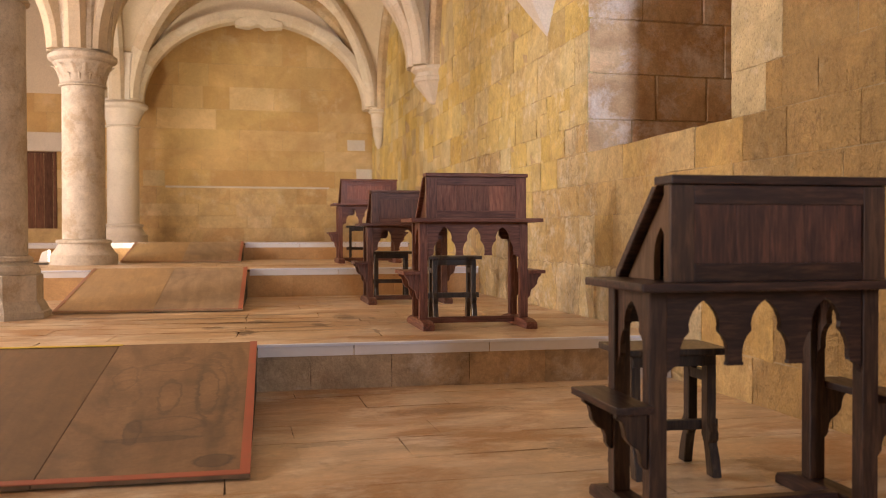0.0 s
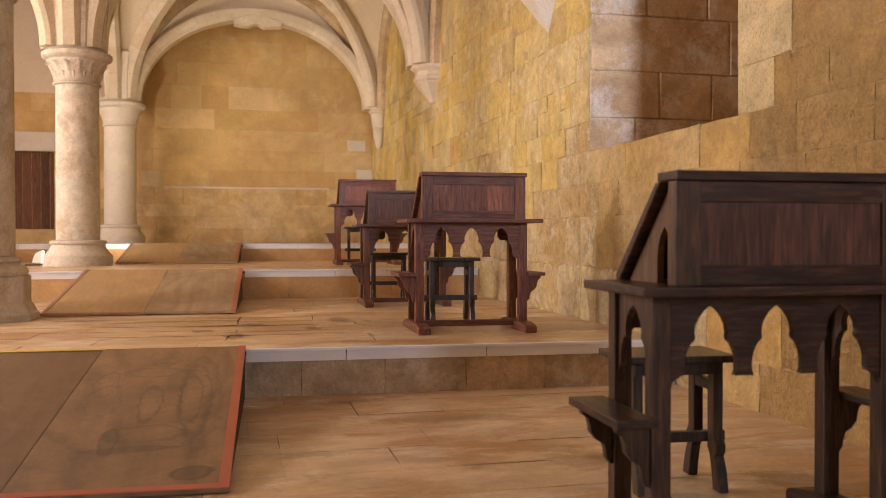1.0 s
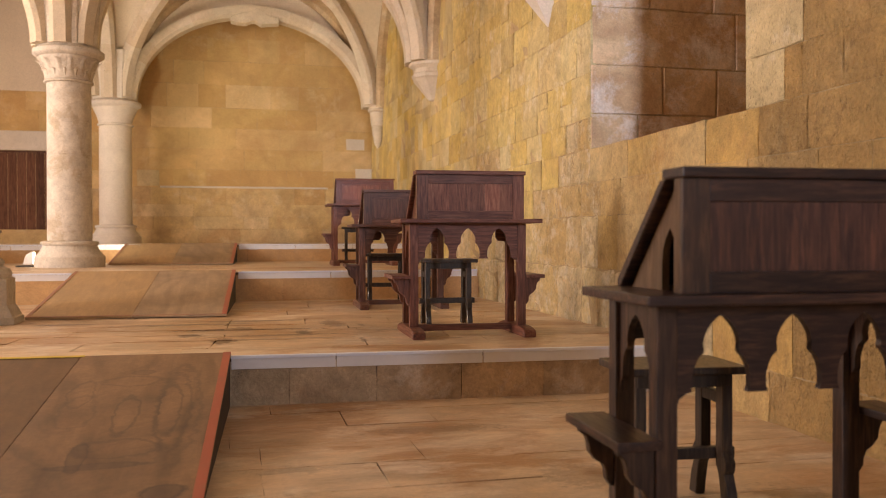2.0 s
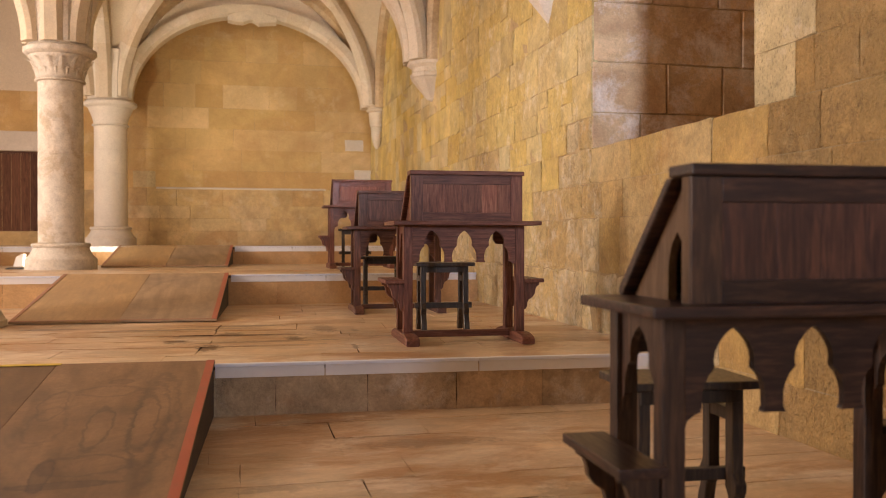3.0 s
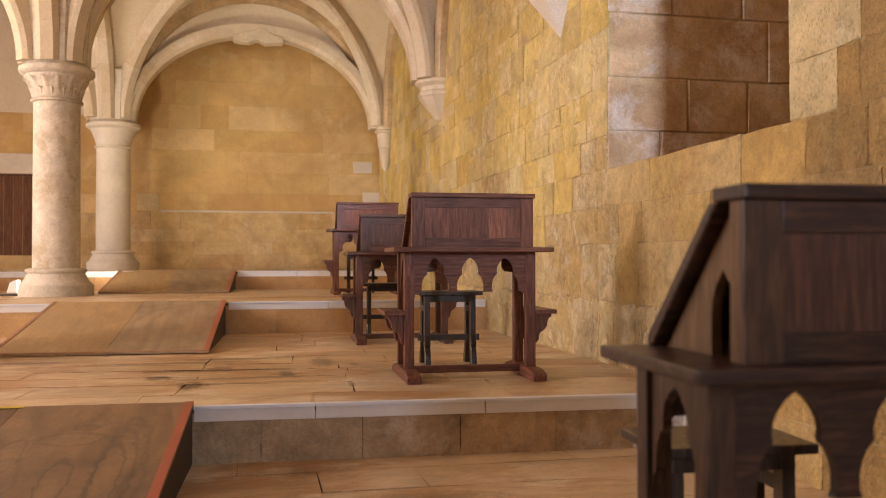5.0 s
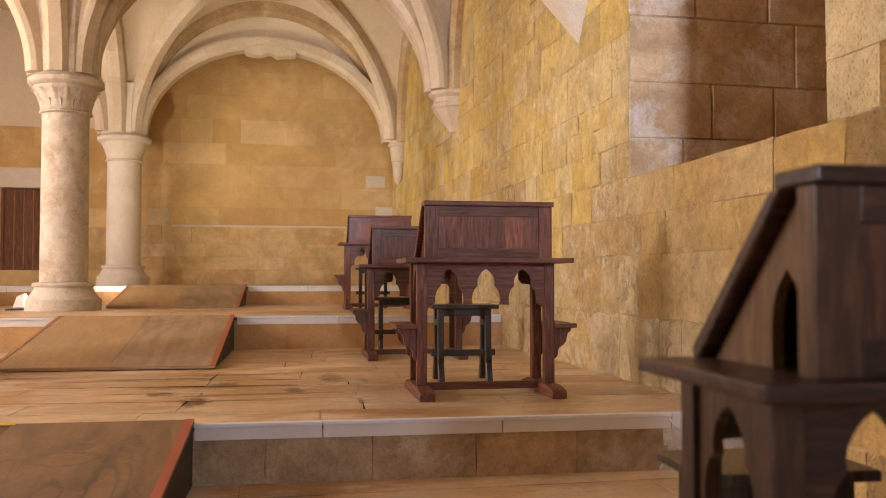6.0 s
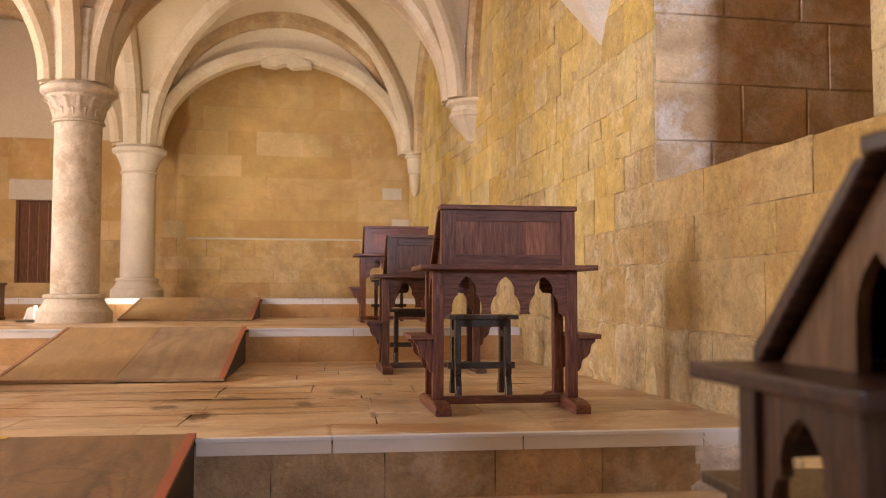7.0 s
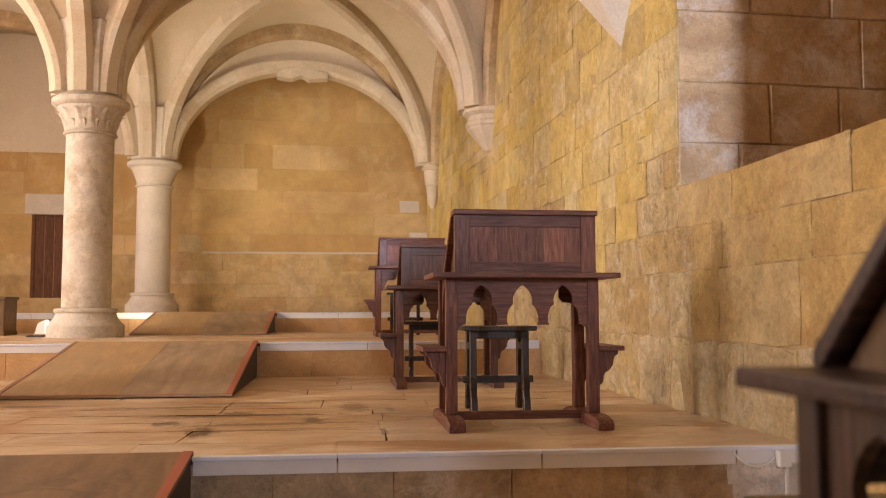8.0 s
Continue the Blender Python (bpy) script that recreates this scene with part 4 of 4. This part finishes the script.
tagged(part("step_mortar", bm, LIME_MORTAR, smooth=True), "rough pale mortar smeared on the riser beside the wall", "mortar", kind="structure")

lamp = thing("floor_floodlight", pose(-2.74, 12.42, Z2, 0, 0, 0), "small white floodlight glowing on the floor behind a column", "floodlight")
part("stand", box((-0.10, -0.05, 0.0), (0.10, 0.10, 0.02), 0.005), STEEL, lamp)
part("body", slab([(-0.02, 0.03), (0.10, 0.03), (0.10, 0.20), (0.02, 0.16)], "y", -0.03, 0.10, 0.006), PLASTIC, lamp)
part("lens", box((0.1005, -0.025, 0.045), (0.108, 0.095, 0.185), 0.003), GLOW, lamp, "glowing lamp glass")
area_lamp("floodlight_beam", (-2.58, 12.56, Z2 + 0.19), (0.9, 16.4, Z2 + 3.5), 0.25, 0.15, 58, (1.0, 0.86, 0.64), 86)

chest = thing("low_chest", pose(-3.28, 13.0, Z2), "low worn brown wooden chest standing on the flagstones", "chest")
part("body", box((-1.3, 0.0, 0.05), (0.0, 0.5, 0.44), 0.006), END_PANEL, chest)
part("lid", box((-1.32, -0.02, 0.4405), (0.02, 0.52, 0.475), 0.006), END_PANEL, chest)
part("base_frame", box((-1.31, -0.01, 0.0), (0.01, 0.51, 0.0498), 0.004), END_PANEL, chest)

# door in the end wall
door = thing("door", pose(-4.36, BACK, 1.13), "closed dark wooden door low in the end wall", "door", kind="structure")
for k in range(5):
    part("plank", box((0.01 + 0.16 * k, 0.0, 0.0), (0.165 + 0.16 * k, 0.03, 1.42), 0.004), DOOR_WOOD, door)
part("frame", box((-0.05, -0.02, 0.0), (0.008, 0.03, 1.46), 0.004), DOOR_WOOD, door)
part("frame", box((0.815, -0.02, 0.0), (0.87, 0.03, 1.46), 0.004), DOOR_WOOD, door)
part("frame", box((0.0085, -0.02, 1.422), (0.8145, 0.03, 1.46), 0.004), DOOR_WOOD, door)
tagged(part("door_lintel", box((-4.53, BACK - 0.03, 2.60), (-3.3, BACK + 0.03, 2.96), 0.01), WHITE_STONE), "pale limestone lintel over the door", "lintel", kind="structure")


# ---- stones, flags: pieces of the setting ----
def piece_mesh(name, seed, rough_face, material, chamfer=0.035, flat=0.45, jit=0.012, cuts=3):
    """A unit stone: x and z from -0.5 to 0.5, y from 0 to about 1 at its worn face."""
    rng = random.Random(seed)
    c = chamfer
    ticks = (-0.5, -0.5 + c, 0.5 - c, 0.5) if cuts == 3 else (-0.5, -0.5 + c, -0.22, 0.2, 0.5 - c, 0.5)
    top = len(ticks) - 1
    verts, faces = [], []
    off = {}
    for j, w in enumerate(ticks):
        for i, u in enumerate(ticks):
            rim = i in (0, top) or j in (0, top)
            corner = i in (0, top) and j in (0, top)
            d = (0.45 if corner else 0.62) * (1 - flat) + flat if rim else 1.0 + rng.uniform(-rough_face, rough_face)
            ju = rng.uniform(-jit, jit) * 0.7
            jw = rng.uniform(-jit, jit)
            off[i, j] = len(verts)
            verts.append((u + ju, d, w + jw))
    for j in range(top):
        for i in range(top):
            faces.append((off[i, j], off[i, j + 1], off[i + 1, j + 1], off[i + 1, j]))
    ring = [(i, 0) for i in range(top)] + [(top, j) for j in range(top)] + [(i, top) for i in range(top, 0, -1)] + [(0, j) for j in range(top, 0, -1)]
    back = len(verts)
    for i, j in ring:
        x, y, z = verts[off[i, j]]
        verts.append((x, 0.0, z))
    n = len(ring)
    for k in range(n):
        a, b = off[ring[k]], off[ring[(k + 1) % n]]
        faces.append((a, b, back + (k + 1) % n, back + k))
    me = bpy.data.meshes.new(name)
    me.from_pydata(verts, [], faces)
    me.materials.append(material)
    return me


def variants(name, n, rough_face, material, chamfer=0.035, flat=0.45, jit=0.012, cuts=3):
    return [piece_mesh(name, 100 + k, rough_face, material, chamfer, flat, jit, cuts) for k in range(n)]


def place(meshes, rng, origin, ux, uy, uz, name, parent):
    """One stone, with its width, depth and height vectors."""
    ob = new(name, meshes[rng.randrange(len(meshes))])
    m = Matrix((ux, uy, uz)).transposed().to_4x4()
    m.translation = origin
    ob.matrix_world = m
    ob.parent = parent
    return ob


def joined(name, meshes, rng, items, material, parent, label):
    verts, faces = [], []
    for origin, ux, uy, uz in items:
        me = meshes[rng.randrange(len(meshes))]
        m = Matrix((ux, uy, uz)).transposed().to_4x4()
        m.translation = origin
        n = len(verts)
        verts += [tuple(m @ v.co) for v in me.vertices]
        faces += [tuple(n + i for i in p.vertices) for p in me.polygons]
    me = bpy.data.meshes.new(name)
    me.from_pydata(verts, [], faces)
    me.materials.append(material)
    ob = new(name, me)
    ob.parent = parent
    return tagged(ob, label, kind="stuff")


def courses(rng, u0, u1, zs, wide, split=0.0, gap=0.006):
    """Blocks (u, z, width, height) in courses with broken joints."""
    out = []
    for lo, hi in zip(zs, zs[1:]):
        u = u0
        while u < u1 - 0.02:
            w = rng.uniform(*wide)
            if u + w > u1 - wide[0] * 0.6:
                w = u1 - u
            if rng.random() < split and hi - lo > 0.3:
                cut = lo + (hi - lo) * rng.uniform(0.4, 0.6)
                out += [(u + w / 2, (lo + cut) / 2, w - gap, cut - lo - gap), (u + w / 2, (cut + hi) / 2, w - gap, hi - cut - gap)]
            else:
                out.append((u + w / 2, (lo + hi) / 2, w - gap, hi - lo - gap))
            u += w
    return out


rng = random.Random(7)
E_STONE = variants("stone", 24, 0.10, STONE_E, 0.022, 0.90, 0.034, 5)
EDGE_STONE = variants("stone", 8, 0.08, STONE_E, 0.014, 0.92, 0.005, 5)
SILL_STONE = variants("stone", 10, 0.08, STONE_SILL, 0.018, 0.92, 0.02, 5)
WORN_STONE = variants("stone", 16, 0.22, STONE_WORN, 0.05, 0.7, 0.035, 5)
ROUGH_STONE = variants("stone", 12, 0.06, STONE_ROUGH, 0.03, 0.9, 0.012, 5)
QUOIN_STONE = variants("stone", 6, 0.1, STONE_QUOIN, 0.02, 0.9, 0.006, 5)
JAMB = variants("stone", 6, 0.1, STONE_JAMB, 0.02)
ZS = (-0.02, 0.265, 0.73, 1.14, 1.405, SILL, 1.92, 2.28, 2.69, 3.02, 3.36, 3.75, 4.15, 4.6, 5.1, 5.6)
far_items = []
stretches = [(0.6, 2.75, ZS[5:13], (0.38, 0.75), 0.1), (2.75, NICHE_A - 0.003, (2.38, 2.8, 3.2, 3.6, 4.15), (0.45, 0.75), 0.0), (NICHE_B, BACK, ZS[5:], (0.22, 0.6), 0.26), (0.6, 4.3, ZS[:2], (0.35, 0.8), 0.1), (0.6, 4.1, ZS[1:3], (0.35, 0.8), 0.1), (0.6, 4.4, ZS[2:4], (0.35, 0.8), 0.1), (0.6, 3.9, ZS[3:5], (0.35, 0.8), 0.1), (0.6, 2.8, ZS[4:6], (0.35, 0.8), 0.1), (6.9, BACK, ZS[1:6], (0.26, 0.55), 0.14)]
UNDER_SILL = ((ZS[0], ZS[1], (4.3, 4.95, 5.5)), (ZS[1], ZS[2], (4.1, 4.86, 5.42, 5.95, 6.25, 6.6, 6.9)), (ZS[2], ZS[3], (4.4, 4.72, 5.385, 6.2, 6.55, 6.9)), (ZS[3], ZS[4], (3.9, 4.5, 5.266, 5.694, 6.15, 6.5, 6.9)), (ZS[4], ZS[5], (2.8, 3.40, 3.98, 4.40, 4.95, 5.555, 6.03, 6.715, 6.9)),
              (ZS[5], 1.945, (2.75, 3.24, 3.72, 4.03, 4.178, NICHE_A - 0.003)), (1.945, 2.38, (2.75, 3.43, 4.02, NICHE_A - 0.003)))
blocks = [block for y0, y1, zs, wide, split in stretches for block in courses(rng, y0, y1, zs, wide, split, gap=0.004)]
blocks += [((a + b) / 2, (lo + hi) / 2, b - a - 0.004, hi - lo - 0.004) for lo, hi, cuts in UNDER_SILL for a, b in zip(cuts, cuts[1:])]
for u, z, w, h in blocks:
    deep = rng.uniform(0.048, 0.055)
    item = (Vector((EAST + 0.045, u, z)), Vector((0, w, 0)), Vector((-deep, 0, 0)), Vector((0, 0, h)))
    if u > 11.2 or z > 4.4:
        far_items.append(item)
        continue
    if u + w / 2 > NICHE_A - 0.08 and u < NICHE_A and z > SILL:
        kinds = QUOIN_STONE
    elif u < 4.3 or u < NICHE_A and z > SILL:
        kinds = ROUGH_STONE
    elif u > NICHE_B - 0.2 and z < 1.6 + 0.35 * math.sin(2.1 * u) or u > 5.0 and z < 0.72:
        kinds = WORN_STONE
    else:
        kinds = SILL_STONE if u < NICHE_B + 0.2 and z < SILL else E_STONE
    if kinds is E_STONE and u - w / 2 < NICHE_B + 0.02 and z > SILL:
        kinds = EDGE_STONE
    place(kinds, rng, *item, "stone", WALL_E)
joined("stone_facing", variants("stone", 12, 0.14, STONE_E_FAR, 0.02, 0.9, 0.02), rng, far_items, STONE_E_FAR, WALL_E, "upper and distant wall stones")
JAMB_ROWS = ((SILL, 1.955, (3.0, 3.72)), (1.955, 2.34, (3.22, 3.70)), (2.34, 2.80, (3.87,)), (2.80, 3.2, (3.1, 3.66)), (3.2, 3.62, (3.4,)), (3.62, 3.97, (3.0, 3.8)), (3.97, NICHE_TOP, (3.5,)))
for y, n in ((NICHE_B, -1), (NICHE_A, 1)):
    for lo, hi, cuts in JAMB_ROWS:
        for a, b in zip((EAST - 0.003, *cuts), (*cuts, NICHE_X)):
            place(JAMB, rng, Vector(((a + b) / 2, y - n * 0.045, (lo + hi) / 2)), Vector((n * (b - a - 0.007), 0, 0)), Vector((0, n * 0.05, 0)), Vector((0, 0, hi - lo - 0.007)), "stone", WALL_E)

N_LOW = variants("stone", 8, 0.05, STONE_BACK_LOW, 0.012, 0.88, 0.01)
N_STONE = variants("stone", 10, 0.03, STONE_BACK, 0.008, 0.9)
for x0, x1, zs in ((WEST + 2.0, COL_X + 0.05, (Z3, 1.13)), (WEST + 2.0, -4.415, (1.13, 1.52, 1.9, 2.25, 2.6, 2.96)), (-3.485, COL_X + 0.05, (1.13, 1.52, 1.9, 2.25, 2.6, 2.96)),
                   (WEST + 2.0, COL_X + 0.05, (2.96, 3.35, 3.70)), (COL_X + 0.05, EAST, (Z3, 1.14, 1.38, 1.62, 1.95, 2.3, 2.7, 3.1, 3.5, 3.95, 4.4, 4.85, 5.3, 5.6))):
    for u, z, w, h in courses(rng, x0, x1, zs, (0.45, 0.95), 0.0, gap=0.003):
        place(N_LOW if z < 1.9 else N_STONE, rng, Vector((u, BACK + 0.045, z)), Vector((-w, 0, 0)), Vector((0, -(rng.uniform(0.070, 0.074) if z < 1.9 and u > COL_X else rng.uniform(0.044, 0.047)), 0)), Vector((0, 0, h)), "stone", WALL_N)

for px, pz, pw, ph, pm in ((2.26, 2.84, 0.36, 0.22, WHITE_STONE), (2.43, 2.235, 0.33, 0.24, WHITE_STONE), (-1.72, 2.12, 0.40, 0.31, STONE_QUOIN)):
    place(variants("stone", 1, 0.03, pm, 0.05, 0.9, 0.03), rng, Vector((px, BACK + 0.045, pz)), Vector((-pw, 0, 0)), Vector((0, -0.053, 0)), Vector((0, 0, ph)), "stone", WALL_N)

# ledge in white stone: the light on its top is put into the colour
tagged(part("wall_ledge", box((-1.5, BACK - 0.075, 1.935), (1.7, BACK - 0.003, 1.97), 0.010), WHITE_STONE), "thin stone ledge along the end wall, whitened as if lit from above", "ledge", kind="structure")

R_STONE = variants("stone", 8, 0.08, RISER, 0.016, 0.93, 0.006, 5)
R_WARM = variants("stone", 6, 0.05, RISER_WARM, 0.008, 0.93, 0.006)
for base, zlo, zhi, floor_ob in ((STEP1, Z0, Z1, FLOORS[1]), (STEP2, Z1, Z2, FLOORS[2]), (STEP3, Z2, Z3, FLOORS[3])):
    for u, z, w, h in courses(rng, -4.99 if base == STEP1 else -4.8, EAST, (zlo - 0.01, zhi - 0.03), (0.513, 0.518) if base == STEP1 else (1.0, 1.7), gap=0.003):
        slope = SKEW if base == STEP1 else 0.0
        place(R_STONE if base == STEP1 else R_WARM, rng, Vector((u, step_y(base, u) + 0.04, z)), Vector((-w, -w * slope, 0)), Vector((0.05 * slope, -0.05, 0)), Vector((0, 0, h)), "stone", floor_ob)


def flags(floor_ob, z, rows, x0, x1, fixed, wide, far_from, seed, askew=(), lateral=(0.004, 0.012)):
    """Flagstones in rows across the room."""
    rng = random.Random(seed)
    meshes = variants("flagstone", 10, 0.05, FLAG, 0.004, 0.95)
    far = []
    for i, (lo, hi) in enumerate(zip(rows, rows[1:])):
        marks = sorted(fixed.get(i, []))
        cuts = [x0]
        for mark in (*marks, x1):
            while mark - cuts[-1] > wide[1] * 1.2:
                cuts.append(cuts[-1] + rng.uniform(*wide))
                if mark - cuts[-1] < wide[0] * 0.5:
                    cuts.pop()
                    break
            cuts.append(mark)
        for a, b in zip(cuts, cuts[1:]):
            if b - a < 0.05:
                continue
            g, gy = rng.uniform(0.3, 0.5) * lateral[1], rng.uniform(*lateral)
            deep = 0.030 + rng.uniform(-0.0015, 0.0015)
            mid = (a + b) / 2
            s_lo, s_hi = (askew[i], askew[i + 1]) if askew else (0.0, 0.0)
            y_lo, y_hi, turn = lo + s_lo * mid, hi + s_hi * mid, (s_lo + s_hi) / 2 * (b - a - g)
            item = (Vector((mid, (y_lo + y_hi) / 2, z - 0.031)), Vector((b - a - g, turn, 0)), Vector((0, 0, deep)), Vector((turn / (b - a - g) * (y_hi - y_lo - gy), -(y_hi - y_lo - gy), 0)))
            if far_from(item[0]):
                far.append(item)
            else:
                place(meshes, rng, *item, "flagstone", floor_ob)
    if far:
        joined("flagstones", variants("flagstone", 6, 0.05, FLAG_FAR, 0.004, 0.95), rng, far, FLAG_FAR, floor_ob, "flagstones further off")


flags(FLOORS[0], Z0, (SOUTH, -4.8, -4.3, -3.8, -3.3, -2.8, -2.3, -1.8, -1.3, -0.8, -0.3, 0.2, 0.65, 1.1, 1.55, 2.0, 2.4, 2.78, 3.17, 3.56, 3.95, 4.34, 4.73, 5.12, 5.55), WEST, EAST,
      {17: [0.0, 1.3], 18: [0.21, 1.5], 19: [0.445, 1.07], 20: [-0.04, 0.67, 1.6], 21: [0.42, 1.45], 22: [0.9, 2.0]}, (0.6, 1.15), lambda p: p.y < 1.0 or p.x < -3.2, 11, (), (0.004, 0.012))
flags(FLOORS[1], Z1, (5.42, 5.82, 6.25, 6.62, 6.95, 7.28, 7.75, 8.2, 8.6, 9.0, 9.35, 9.7, 10.0), WEST, EAST,
      {0: [-0.47, 0.435], 1: [-1.1, 0.70], 2: [-0.22, 0.7], 3: [-0.5, 0.75], 4: [-0.2, 0.72], 5: [-0.18, 0.42]}, (0.6, 1.2), lambda p: p.x < -3.6, 12, (-0.045, -0.07, -0.08, -0.08, -0.08, -0.08, -0.07, -0.06, -0.045, -0.03, -0.02, -0.01, 0.0), (0.008, 0.020))
flags(FLOORS[2], Z2, tuple(STEP2 + 0.42 * k for k in range(11)), WEST, EAST, {}, (0.6, 1.2), lambda p: p.x < -3.6 or p.y > 12.5, 13)
flags(FLOORS[3], Z3, tuple(STEP3 + (BACK - STEP3) / 9 * k for k in range(10)), WEST, EAST, {}, (0.6, 1.2), lambda p: True, 14)
